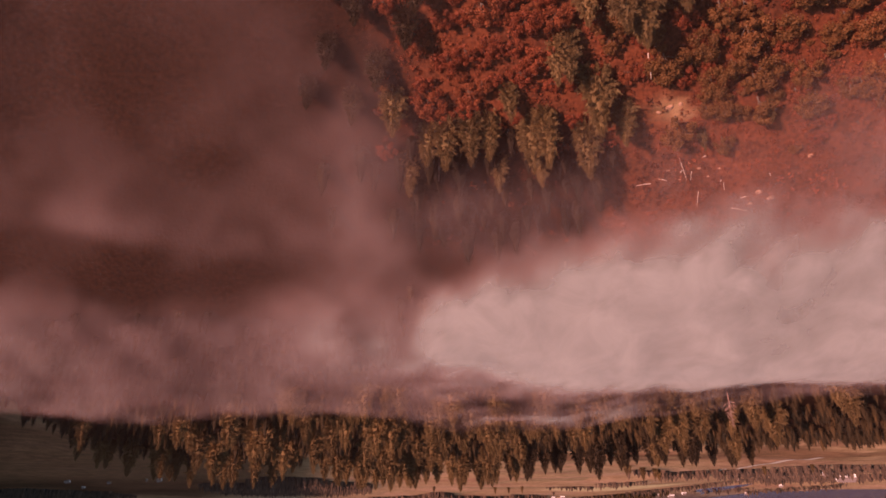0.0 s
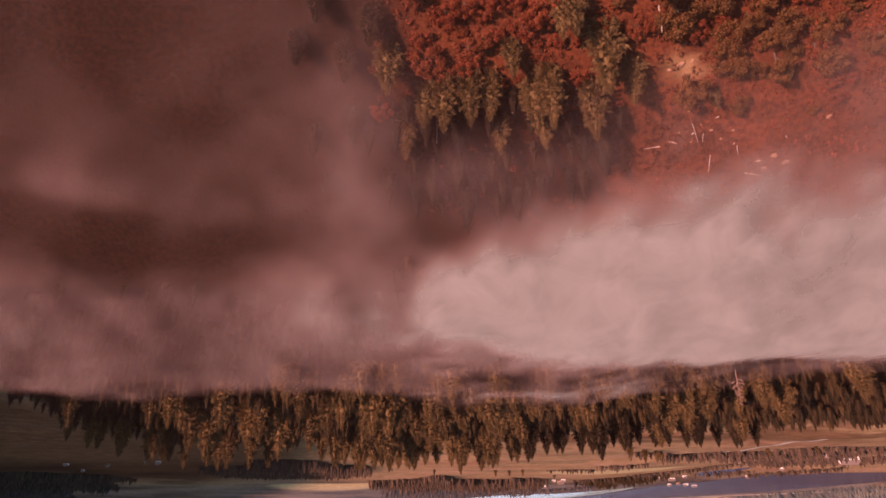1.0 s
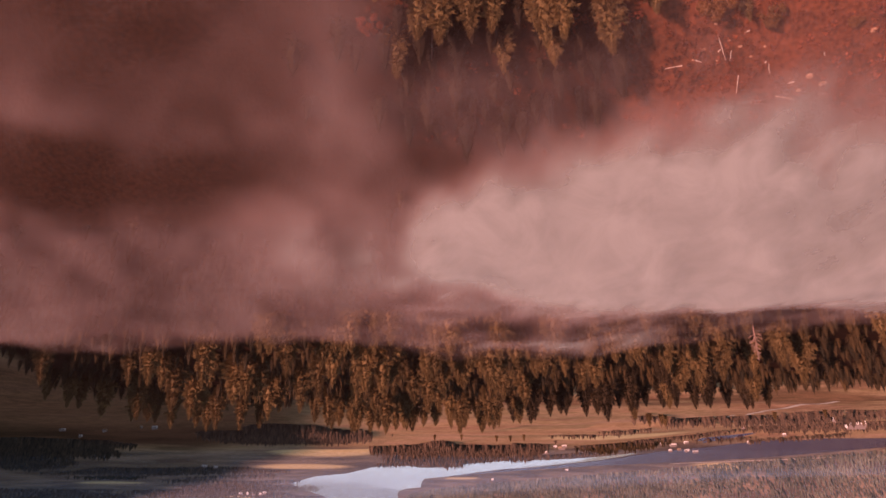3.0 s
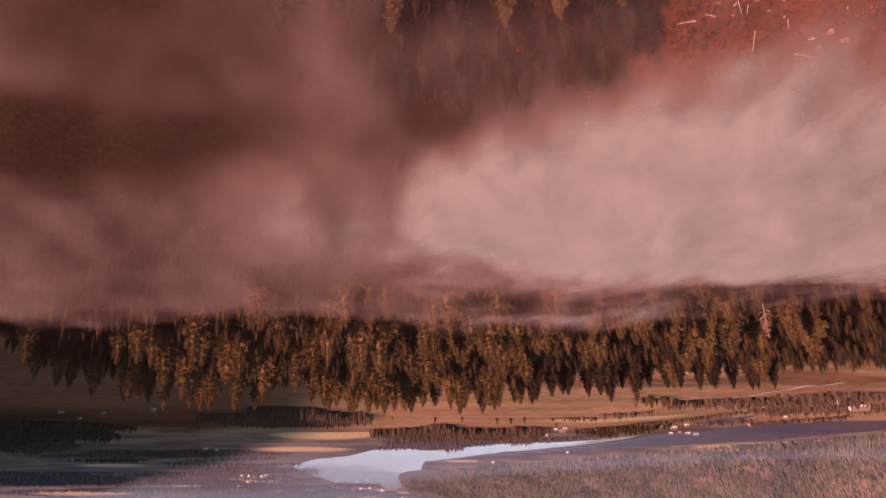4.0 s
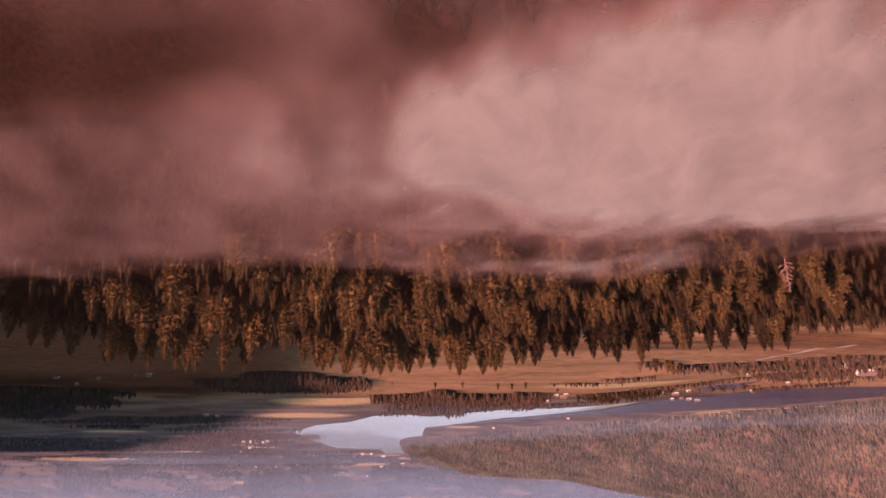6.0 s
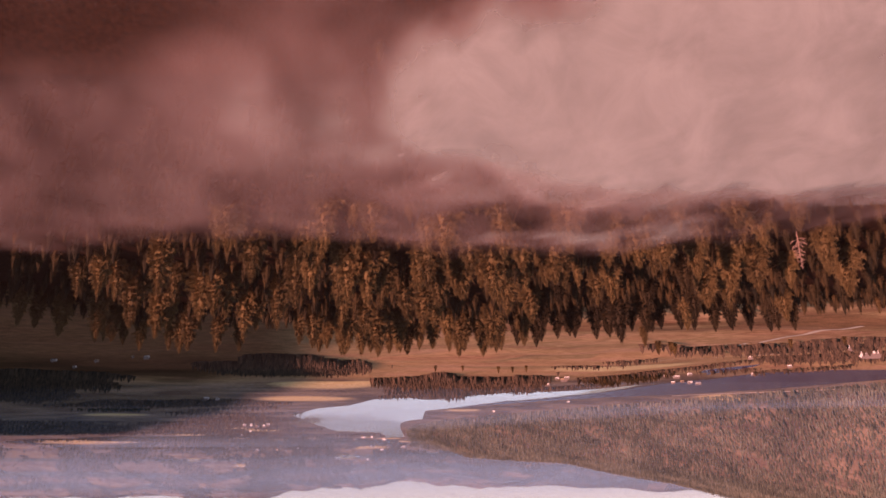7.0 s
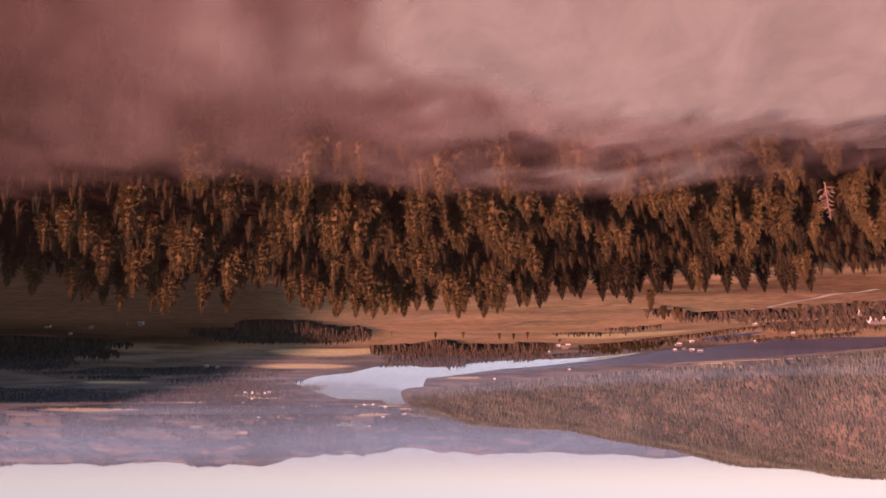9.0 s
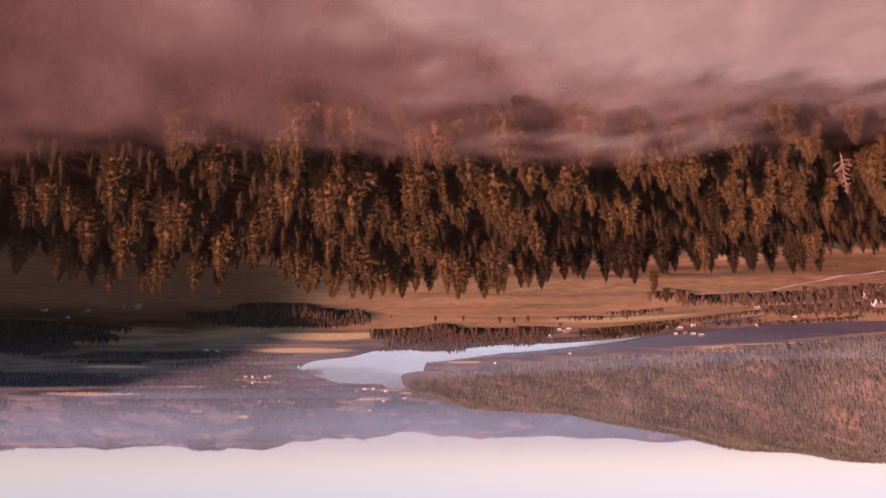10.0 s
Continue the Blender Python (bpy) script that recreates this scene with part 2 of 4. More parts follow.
# ---- mesh helpers ----
def from_arrays(name, verts, faces, mat, attributes=None, smooth=False):
    me = bpy.data.meshes.new(name)
    verts, faces = np.asarray(verts, np.float32), np.asarray(faces, np.int32)
    k = faces.shape[1]
    me.vertices.add(len(verts))
    me.vertices.foreach_set("co", verts.ravel())
    me.loops.add(faces.size)
    me.loops.foreach_set("vertex_index", faces.ravel())
    me.polygons.add(len(faces))
    me.polygons.foreach_set("loop_start", np.arange(0, faces.size, k, dtype=np.int32))
    me.polygons.foreach_set("loop_total", np.full(len(faces), k, np.int32))
    me.polygons.foreach_set("use_smooth", np.full(len(faces), smooth))
    for key, values in (attributes or {}).items():
        values = np.asarray(values, np.float32)
        if values.ndim == 1:
            me.attributes.new(key, "FLOAT", "POINT").data.foreach_set("value", values)
        else:
            me.attributes.new(key, "FLOAT_COLOR", "POINT").data.foreach_set("color", values.ravel())
    me.materials.append(mat)
    me.update(calc_edges=True)
    me.validate()
    return me


def part(name, me, parent, label=""):
    ob = new(name, me)
    ob.parent = parent
    return tagged(ob, label)


def grid_faces(nx, ny):
    a = (np.arange(ny - 1)[:, None] * nx + np.arange(nx - 1)[None, :]).ravel()
    return np.stack([a, a + 1, a + nx + 1, a + nx], 1)


def stems(rng, sides, rings):
    """A tapered, slightly bent stem: rings of (x, y, z, radius)."""
    verts, faces = [], []
    for x, y, z, r in rings:
        for k in range(sides):
            a = 2 * math.pi * k / sides
            verts.append((x + r * math.cos(a), y + r * math.sin(a), z))
    for i in range(len(rings) - 1):
        for k in range(sides):
            n = (k + 1) % sides
            faces.append((i * sides + k, i * sides + n, (i + 1) * sides + n, (i + 1) * sides + k))
    return verts, faces


# ---- the ground ----
def build_ground():
    def spread(marks):
        out = []
        for (a, n), (b, _) in zip(marks, marks[1:]):
            out += list(np.linspace(a, b, n, endpoint=False))
        return np.array(out + [marks[-1][0]])
    xs = spread(((-4300, 26), (-1700, 60), (-400, 50), (-170, 90), (190, 45), (420, 60), (1500, 28), (4300, 1)))
    ys = spread(((-900, 24), (-330, 20), (-250, 70), (-90, 50), (120, 60), (640, 50), (1300, 60), (2700, 44), (4050, 6), (4500, 1)))
    x, y = np.meshgrid(xs, ys)
    x, y = x.ravel(), y.ravel()
    z = height(x, y)
    cover = np.zeros((len(x), 4), np.float32)
    cover[:, 3] = 1
    cover[:, 0] = 1 - step(-130, -100, y)                                 # red undergrowth on the near slope
    hill = step(0, 60, y - (1880 + 0.76 * (np.minimum(x, 60) + 100))) * (z > 3)
    cover[:, 1] = np.maximum(np.maximum(ridge_wood(x, y), step(0, 60, x - (0.61 * (y + 259) + 40))), (0.42 + 0.4 * step(0.42, 0.58, fbm(x / 130, y / 130, 67, 4))) * hill)
    # litter laid over the side field to carry the tone of its shade
    cover[:, 0] = np.maximum(cover[:, 0], 0.8 * step(0, 90, x - 0.2 * (y + 259) + 45) * (1 - step(900, 1250, y)) * step(-100, 60, y))
    cover[:, 0] = np.maximum(cover[:, 0], 0.62 * step(0.36, 0.6, fbm(x / 60, y / 26, 53, 3)) * step(40, 90, y) * (1 - step(190, 330, y)))       # reddish heather behind the wood
    ragged = 22 * (fbm(x / 20, y / 16, 47, 3) - 0.5)
    cover[:, 1] = np.maximum(cover[:, 1], step(2, 22, x + 0.3 * (y + 200) + ragged) * (1 - step(-110, -90, y)))
    cover[:, 1] = np.maximum(cover[:, 1], 0.9 * step(-52, -36, x + ragged) * step(-200, -190, y + 0.5 * ragged) * (1 - step(-110, -90, y)))
    cover[:, 1] = np.maximum(cover[:, 1], 0.5 * step(2950, 3250, y))
    valley_shade = step(0, 120, x - (0.3 * y + 30)) * step(420, 720, y) * (1 - step(1700, 2100, y))                 # soil cover darkens the valley side that lies in shade
    cover[:, 1] = np.maximum(cover[:, 1], (0.35 + 0.3 * step(0.4, 0.6, fbm(x / 90, y / 120, 57, 3))) * valley_shade)
    cover[:, 2] = step(1080, 1350, y + 260 * (fbm(x / 200, y / 200, 8) - 0.5))
    cover[:, 2] = np.maximum(cover[:, 2] * (1 - cover[:, 1]), 0.8 * hill)
    mown = np.zeros(len(x))
    for cx, cy, rx, ry in MOWN:
        mown = np.maximum(mown, 1 - step(0.6, 1.0, np.hypot((x - cx) / rx, (y - cy) / ry)))
    mown = np.maximum(mown, 0.3 * (1 - step(0.3, 1.0, np.hypot((x + 61) / 7.5, (y + 201) / 5) + 0.9 * (fbm(x / 4, y / 4, 45, 2) - 0.5))))      # a bare scar on the near slope
    me = from_arrays("ground", np.stack([x, y, z], 1), grid_faces(len(xs), len(ys)), M_GROUND, {"cover": cover, "mown": mown}, True)
    return tagged(new("ground", me), "grassy hillside running down to a wide valley", "ground", "", "structure")


# mown or bare fields in the valley: centre and half-widths
MOWN = ((985, 1940, 120, 45), (1600, 3000, 190, 60), (1019, 2700, 80, 60), (975, 3365, 30, 26), (1171, 3287, 36, 20), (255, 1300, 140, 90),
        (150, 1262, 90, 50), (345, 1572, 140, 60), (665, 2499, 80, 60), (-60, 1850, 60, 40), (-691, 1538, 70, 40), (324, 3153, 90, 40), (460, 3305, 60, 40), (-290, 900, 140, 90),
        (855, 2897, 45, 28), (698, 2954, 40, 26), (544, 2913, 34, 26), (230, 2950, 60, 26), (161, 3040, 40, 30), (320, 2890, 30, 22), (1460, 3010, 150, 30), (740, 2420, 60, 22), (560, 2420, 40, 18))


def ridge_wood(x, y):
    """1 inside the wood on the ridge, 0 outside."""
    back = np.interp(x, (-300, -200, -110, -60, 0, 40, 90, 130, 170), (90, 108, 106, 92, 80, 76, 52, 42, 18))
    side = step(-330, -290, x) * (1 - step(178, 200, x))
    return step(-8, 4, back - y) * step(-165, -140, y) * side


ground = build_ground()


def water(name, outline, label, z=0.6, mat=None):
    bm = bmesh.new()
    n = len(outline)
    ring = []
    for i in range(n):
        a, b = Vector(outline[i]), Vector(outline[(i + 1) % n])
        for k in range(6):
            p = a.lerp(b, k / 6)
            w = noise.noise(Vector((p.x / 40, p.y / 40, 0))) * 12
            ring.append(bm.verts.new((p.x + w * 0.6, p.y + w * 1.5, z)))
    bmesh.ops.triangle_fill(bm, edges=[bm.edges.new((ring[i], ring[(i + 1) % len(ring)])) for i in range(len(ring))])
    bmesh.ops.recalc_face_normals(bm, faces=bm.faces)
    if bm.faces[:][0].normal.z < 0:
        bmesh.ops.reverse_faces(bm, faces=bm.faces[:])
    me = bpy.data.meshes.new(name)
    bm.to_mesh(me)
    bm.free()
    me.materials.append(mat or M_WATER)
    return tagged(new(name, me), label, "water", "", "structure")


# ---- trees ----
def spruce_arrays(rng, tall, wide, whorls, branches, twigs, ragged=1.0, inside=0.6):
    """The crown of a spruce: a dense inside, and whorls of boughs that sag and turn up, combed with twigs."""
    verts, faces = [], []

    def tri(a, b, c):
        faces.append((len(verts), len(verts) + 1, len(verts) + 2))
        verts.extend((a, b, c))

    def girth(f):
        return wide * (min(1.0, (1 - f) / 0.7) ** 0.8 * (0.84 + 0.16 * min(1.0, f / 0.3)) + 0.02)
    lop, clump = rng.uniform(0, 6.28), [rng.uniform(0.78, 1.15) for _ in range(40)]
    for i in range(whorls):
        f = min(max((i + rng.uniform(-0.4, 0.4)) / whorls, 0.0), 0.985)
        z0 = tall * (0.08 + 0.90 * f)
        n = max(5, int(branches * (1 - 0.5 * f)))
        turn = rng.uniform(0, 6.28)
        for b in range(n):
            a = turn + 6.283 * b / n + rng.uniform(-0.3, 0.3)
            lump = clump[(int(a / 1.05) * 7 + int(f * 6)) % 40]
            r = girth(f) * lump * rng.uniform(1 - 0.3 * ragged, 1 + 0.16 * ragged) * (1 + 0.14 * math.cos(a - lop))
            ca, sa = math.cos(a), math.sin(a)
            sag, up = rng.uniform(0.45, 0.95) * (1 - 0.6 * f), rng.uniform(0.2, 0.45) + 0.35 * f

            def spine(s):
                return (ca * r * s, sa * r * s, z0 + r * (up * s * s - sag * s))
            for k in range(twigs):
                s = 0.45 + 0.52 * (k + rng.uniform(0.1, 0.9)) / twigs
                for side in (-1, 1):
                    p, q, c = spine(s - 0.045), spine(min(1.0, s + 0.04)), spine(s)
                    w = side * (0.115 * wide + 0.06 * r) * rng.uniform(0.4, 1.15) * (1.25 - 0.75 * s)
                    ahead = r * rng.uniform(0.06, 0.24)
                    tri(p, q, (c[0] - sa * w + ca * ahead, c[1] + ca * w + sa * ahead, c[2] + wide * rng.uniform(-0.12, 0.3)))
            p, q = spine(0.7), spine(1.0)
            d = 0.05 * wide
            tri((p[0] - sa * d, p[1] + ca * d, p[2]), (p[0] + sa * d, p[1] - ca * d, p[2]), (ca * r * 1.1, sa * r * 1.1, q[2] + r * 0.1))
            tri(spine(0.55), spine(0.75), (ca * r * 0.75, sa * r * 0.75, q[2] - 0.2 * r * rng.uniform(0.6, 1.2)))
    # the dense inside of the crown
    sides, rows = (13 if twigs > 4 else 7), max(7, whorls // 2)
    rim = [[girth(k / rows) * inside * rng.uniform(0.7, 1.2) for _ in range(sides)] for k in range(rows + 1)]
    for k in range(rows):
        for m in range(sides):
            c = [(rim[u][v % sides] * math.cos(6.283 * v / sides), rim[u][v % sides] * math.sin(6.283 * v / sides), tall * (0.09 + 0.84 * u / rows)) for u, v in ((k, m), (k, m + 1), (k + 1, m + 1), (k + 1, m))]
            tri(c[0], c[1], c[2])
            tri(c[0], c[2], c[3])
    for t in (0, 1.05, 2.1):
        x, y = wide * 0.04 * math.cos(t), wide * 0.04 * math.sin(t)
        tri((-x, -y, tall * 0.93), (x, y, tall * 0.93), (0, 0, tall * 1.04))
    return verts, faces


def make_spruce(seed, tall, wide, label, mat):
    rng = random.Random(seed)
    tree = tagged(new("spruce_tree"), label, "tree", "spruces on the ridge")
    crown = spruce_arrays(rng, tall, wide * 0.92, 38, 12, 12, 1.4, 0.46)
    part("crown", from_arrays("spruce_crown", *crown, mat), tree)
    bend = rng.uniform(-0.2, 0.2)
    trunk = stems(rng, 6, [(bend * (z / tall) ** 2, 0, z, max(0.02, 0.24 * (1 - z / tall))) for z in (-1.5, 0.0, tall * 0.3, tall * 0.65, tall * 0.95)])
    part("trunk", from_arrays("spruce_trunk", *trunk, M_BARK), tree)
    return tree


def scatter(seed, x0, x1, y0, y1, gap, keep):
    """Loose places on a jittered lattice, where keep(x, y) holds."""
    rng = np.random.RandomState(seed)
    gx, gy = np.meshgrid(np.arange(x0, x1, gap), np.arange(y0, y1, gap))
    px = (gx + rng.uniform(-0.45, 0.45, gx.shape) * gap).ravel()
    py = (gy + rng.uniform(-0.45, 0.45, gy.shape) * gap).ravel()
    ok = rng.uniform(0, 1, px.shape) < keep(px, py)
    return px[ok], py[ok]


def joined_wood(name, base, px, py, tall, seed, mat, label, category="trees", tones=None, least=0.6):
    """Many trees of one low shape, joined into one mesh."""
    rng = np.random.RandomState(seed)
    v, f = (np.asarray(a) for a in base)
    n = len(px)
    s = tall * rng.uniform(least, 1.25, n)
    w = s * rng.uniform(0.85, 1.2, n)
    a = rng.uniform(0, 6.283, n)
    ca, sa = np.cos(a)[:, None], np.sin(a)[:, None]
    x = (v[None, :, 0] * ca - v[None, :, 1] * sa) * w[:, None] + px[:, None]
    y = (v[None, :, 0] * sa + v[None, :, 1] * ca) * w[:, None] + py[:, None]
    z = v[None, :, 2] * s[:, None] + height(px, py)[:, None] - 0.4
    faces = (f[None] + (np.arange(n) * len(v))[:, None, None]).reshape(-1, f.shape[1])
    tone = np.repeat(np.clip(rng.normal(0.45, 0.25, n) if tones is None else tones, 0, 1), len(v))
    me = from_arrays(name, np.stack([x.ravel(), y.ravel(), z.ravel()], 1), faces, mat, {"tone": tone})
    return tagged(new(name, me), label, category, "", "stuff")


def cone_tree(sides, tiers, girth=0.21):
    """A small far conifer of height 1: ragged skirts one above the other."""
    rng = random.Random(5)
    verts, faces = [], []
    for t in range(tiers):
        z0, z1 = 0.05 + 0.8 * t / tiers, min(1.0, 0.05 + 0.8 * (t + 1.7) / tiers)
        r = girth * (1 - 0.75 * t / tiers)
        base = len(verts)
        for k in range(sides):
            a = 6.283 * k / sides + t
            q = r * rng.uniform(0.7, 1.2)
            verts.append((q * math.cos(a), q * math.sin(a), z0 - rng.uniform(0, 0.06)))
        verts.append((0, 0, z1))
        for k in range(sides):
            faces.append((base + k, base + (k + 1) % sides, base + sides))
    return verts, faces


def leaf_cloud(rng, lobes, count, size):
    """A crown of small leaf tufts on and inside several uneven lobes (x, y, z, radius)."""
    verts, faces = [], []
    total = sum(l[3] ** 2 for l in lobes)
    for cx, cy, cz, r in lobes:
        for _ in range(int(count * r * r / total)):
            u, a = rng.uniform(-0.55, 1), rng.uniform(0, 6.283)
            w = math.sqrt(max(0.0, 1 - u * u))
            q = r * rng.uniform(0.55, 1.2)
            n = Vector((w * math.cos(a), w * math.sin(a), u))
            p = Vector((cx, cy, cz)) + n * q
            d = (n + Vector((rng.uniform(-1, 1), rng.uniform(-1, 1), rng.uniform(-1, 1))) * 0.8).normalized()
            e = d.orthogonal().normalized()
            e.rotate(Matrix.Rotation(rng.uniform(0, 6.283), 3, d))
            g = d.cross(e)
            s = size * rng.uniform(0.6, 1.4)
            base = len(verts)
            verts += [tuple(p - e * s), tuple(p + g * s * 0.7 - d * s * 0.2), tuple(p + e * s), tuple(p - g * s * 0.6 + d * s * 0.15)]
            faces.append((base, base + 1, base + 2, base + 3))
    return verts, faces


def make_broadleaf(seed, tall, spread, label, mat):
    """A small autumn tree or tall bush: short stem, limbs, and a crown of leaf tufts in lobes."""
    rng = random.Random(seed)
    tree = tagged(new("autumn_bush"), label, "bush", "autumn bushes on the slope")
    lobes = [(0, 0, tall * 0.6, spread * 0.4)]
    for k in range(17):
        a = k * 2.4 + rng.uniform(-0.5, 0.5)
        q = spread * math.sqrt(rng.uniform(0.06, 1.0))
        lobes.append((q * math.cos(a), q * math.sin(a), tall * (0.2 + 0.65 * (1 - (q / spread) ** 2) + rng.uniform(0, 0.22)), spread * rng.uniform(0.14, 0.33)))
    part("crown", from_arrays("leaf_crown", *leaf_cloud(rng, lobes, 2600, 0.2), mat), tree)
    part("trunk", from_arrays("bush_trunk", *stems(rng, 6, [(0, 0, -0.8, 0.22), (0.1, 0, tall * 0.2, 0.17), (0.05, 0.1, tall * 0.6, 0.07)]), M_BARK), tree)
    for x, y, z, r in lobes[1:5]:
        part("limb", from_arrays("bush_limb", *stems(rng, 5, [(0.05, 0, tall * 0.15, 0.11), (x * 0.5, y * 0.5, z * 0.65, 0.07), (x, y, z, 0.02)]), M_BARK), tree)
    return tree


def plant(kind, x, y, scale, turn, lean=0.0, sink=0.3):
    t = copy_thing(kind, pose(x, y, float(height(x, y)) - sink, lean, lean * 0.6, turn) @ Matrix.Scale(scale, 4))
    t.scale = (scale, scale, scale)
    return t


def settle_first(kind, x, y, turn=0.0):
    kind.matrix_basis = pose(x, y, float(height(x, y)) - 0.3, 0, 0, turn)


# ---- the wood on the ridge ----
SPRUCES = [make_spruce(31 + k, 20.0, wide, label, M_NEEDLE) for k, (wide, label) in enumerate((
    (5.0, "tall olive-brown spruce with drooping boughs on the misty ridge"),
    (4.2, "slender brownish-green spruce with hanging twigs on the misty ridge"),
    (5.7, "broad old spruce with thick drooping boughs on the misty ridge"),
    (4.8, "ragged spruce with uneven boughs on the misty ridge")))]
SPRUCES.append(make_spruce(36, 20.0, 5.0, "young spruce at the wood's edge, needles coloured as in shade", M_NEEDLE_SHADED))
# single trees of the ridge: x, y, height
STAND_A = ((123, -54, 15), (113, -60, 16), (112, -51, 15), (138, -5, 20), (139, 7, 17), (110, -40, 22), (89, -72, 20), (113, -9, 20), (110, -4, 16), (95, -43, 14), (86, -39, 20), (80, -43, 19), (77, -39, 19), (55, -92, 22), (57, -108, 20), (63, -100, 17), (79, -7, 21), (75, -4, 17), (62, -27, 22), (50, -52, 19), (44, -84, 17), (43, -64, 19), (31, -112, 20), (38, -98, 16), (35, -59, 21), (30, -70, 22), (24, -68, 23), (21, -47, 19), (41, -6, 18), (33, 14, 18), (21, -62, 18), (5, -101, 18), (8, -61, 18))
STAND_B = ((5, -75, 21), (2, -52, 20), (14, -27, 18), (8, -6, 18), (4, 6, 15), (48, 58, 21), (57, 65, 18), (32, 64, 23), (23, 63, 21), (58, 30, 19), (67, 44, 16), (19, -110, 17), (0, -104, 19), (-4, -63, 20), (-8, -83, 18), (-5, -63, 21), (-12, -64, 18), (-15, -67, 22), (-15, -109, 22), (-19, -51, 20), (-24, -79, 16), (-28, -47, 15), (-32, -68, 18), (-35, -71, 18), (-38, -69, 19), (-46, -49, 14), (-45, -17, 14), (-39, -2, 17), (-60, -16, 16), (-62, -30, 17), (-47, -95, 19), (-51, -76, 15), (-25, 59, 21))
STAND_C = ((-39, 60, 20), (-24, -25, 18), (-35, -6, 18), (-74, 52, 15), (-84, 49, 19), (-8, 65, 24), (-17, 68, 16), (-33, -107, 20), (-89, 15, 14), (-117, 40, 13), (-70, -60, 14), (-95, -18, 17), (-105, -10, 20), (-116, -4, 20), (-103, -40, 20), (-95, -70, 16), (-114, -37, 20), (-160, 41, 13), (-135, -10, 13), (-135, -18, 15), (-133, -50, 18), (-75, -91, 19), (-80, -104, 17), (-64, -103, 16), (-100, -98, 17), (-93, -89, 17), (-59, -92, 17), (-60, -75, 16), (-68, -76, 18), (-83, -61, 19))
STAND_D = ((62, 70, 19), (52, 74, 21), (41, 72, 22), (37, 79, 20), (27, 75, 21), (18, 78, 22), (12, 72, 20), (5, 79, 19), (-3, 75, 21), (-11, 80, 20), (-20, 77, 22), (-30, 80, 20), (-38, 78, 18), (-48, 80, 19), (-58, 76, 17), (-68, 82, 17), (44, 44, 21), (20, 40, 22), (-2, 44, 20), (-22, 38, 21), (30, 28, 21), (-45, 42, 19), (-62, 62, 18))
STAND_E = ((-66, 92, 13), (-74, 99, 12), (-82, 94, 14), (-90, 103, 12), (-97, 97, 13), (-105, 106, 12), (-113, 100, 13), (-121, 107, 12), (-130, 101, 12), (-139, 105, 12), (-148, 98, 13), (-158, 103, 11), (-168, 99, 12), (-180, 102, 12), (-190, 96, 12), (-86, 78, 15), (-108, 82, 14), (-128, 84, 14), (-150, 80, 13), (-172, 78, 13), (-140, 60, 14), (-120, 62, 15), (-98, 56, 16))
STAND_F = ((150, 20, 17), (158, 4, 18), (145, 35, 16), (166, -12, 17), (172, 10, 15), (135, 30, 18), (127, 44, 17), (155, 38, 15), (118, 34, 19), (104, 40, 19), (96, 48, 18), (110, 20, 20), (180, -5, 15), (140, 12, 18))
rng = random.Random(7)
taken = []
for x, y, tall in STAND_A + STAND_B + STAND_C + STAND_D + STAND_E + STAND_F:
    shade_toned = y > 88 or (x < -35 and y > -20 and rng.random() < 0.7)
    plant(SPRUCES[4] if shade_toned else SPRUCES[rng.choice((0, 0, 1, 2, 2, 3))], x, y, tall / 20.0 * (1.36 if x < -80 and y > 30 else 1.03), rng.uniform(0, 360), rng.uniform(-2, 2))
    taken.append((x, y))
taken = np.array(taken, float)
wx, wy = scatter(3, -260, 200, -168, 112, 6.8, lambda x, y: ridge_wood(x, y) * np.where((fbm(x / 26, y / 20, 40, 3) > 0.46) | (x > 30), 0.9, 0.8))
free = ((wx < 20) | (wy > -146)) & (np.hypot((wx + 124) / 6, (wy + 63) / 11) > 1) & (np.hypot(wx[:, None] - taken[:, 0], wy[:, None] - taken[:, 1]).min(1) > 4.2)
wx, wy = wx[free], wy[free]
order = np.argsort(np.abs(wy + 95) + 0.25 * np.abs(wx))
lead, rest = order[:70], order[70:]
for i in lead:
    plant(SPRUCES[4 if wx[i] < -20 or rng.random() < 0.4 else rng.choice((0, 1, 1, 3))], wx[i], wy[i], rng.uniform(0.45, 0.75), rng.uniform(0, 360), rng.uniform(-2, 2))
unit = np.array(spruce_arrays(random.Random(77), 19.0, 5.2, 13, 9, 3, 1.2, 0.55)[0]) / 19.0
low = (unit, np.arange(len(unit)).reshape(-1, 3))
# infill takes the darker needle tone, for the shade between tall crowns
joined_wood("ridge_forest", low, wx[rest], wy[rest], 8, 5, M_WOOD, "dense spruce forest between taller ridge trees, coloured dark as in their shade")
for k, (x, y) in enumerate(((-146, -96), (148, -70), (-150, -30), (-171, -60), (-120, 70))):
    settle_first(SPRUCES[k], x, y)


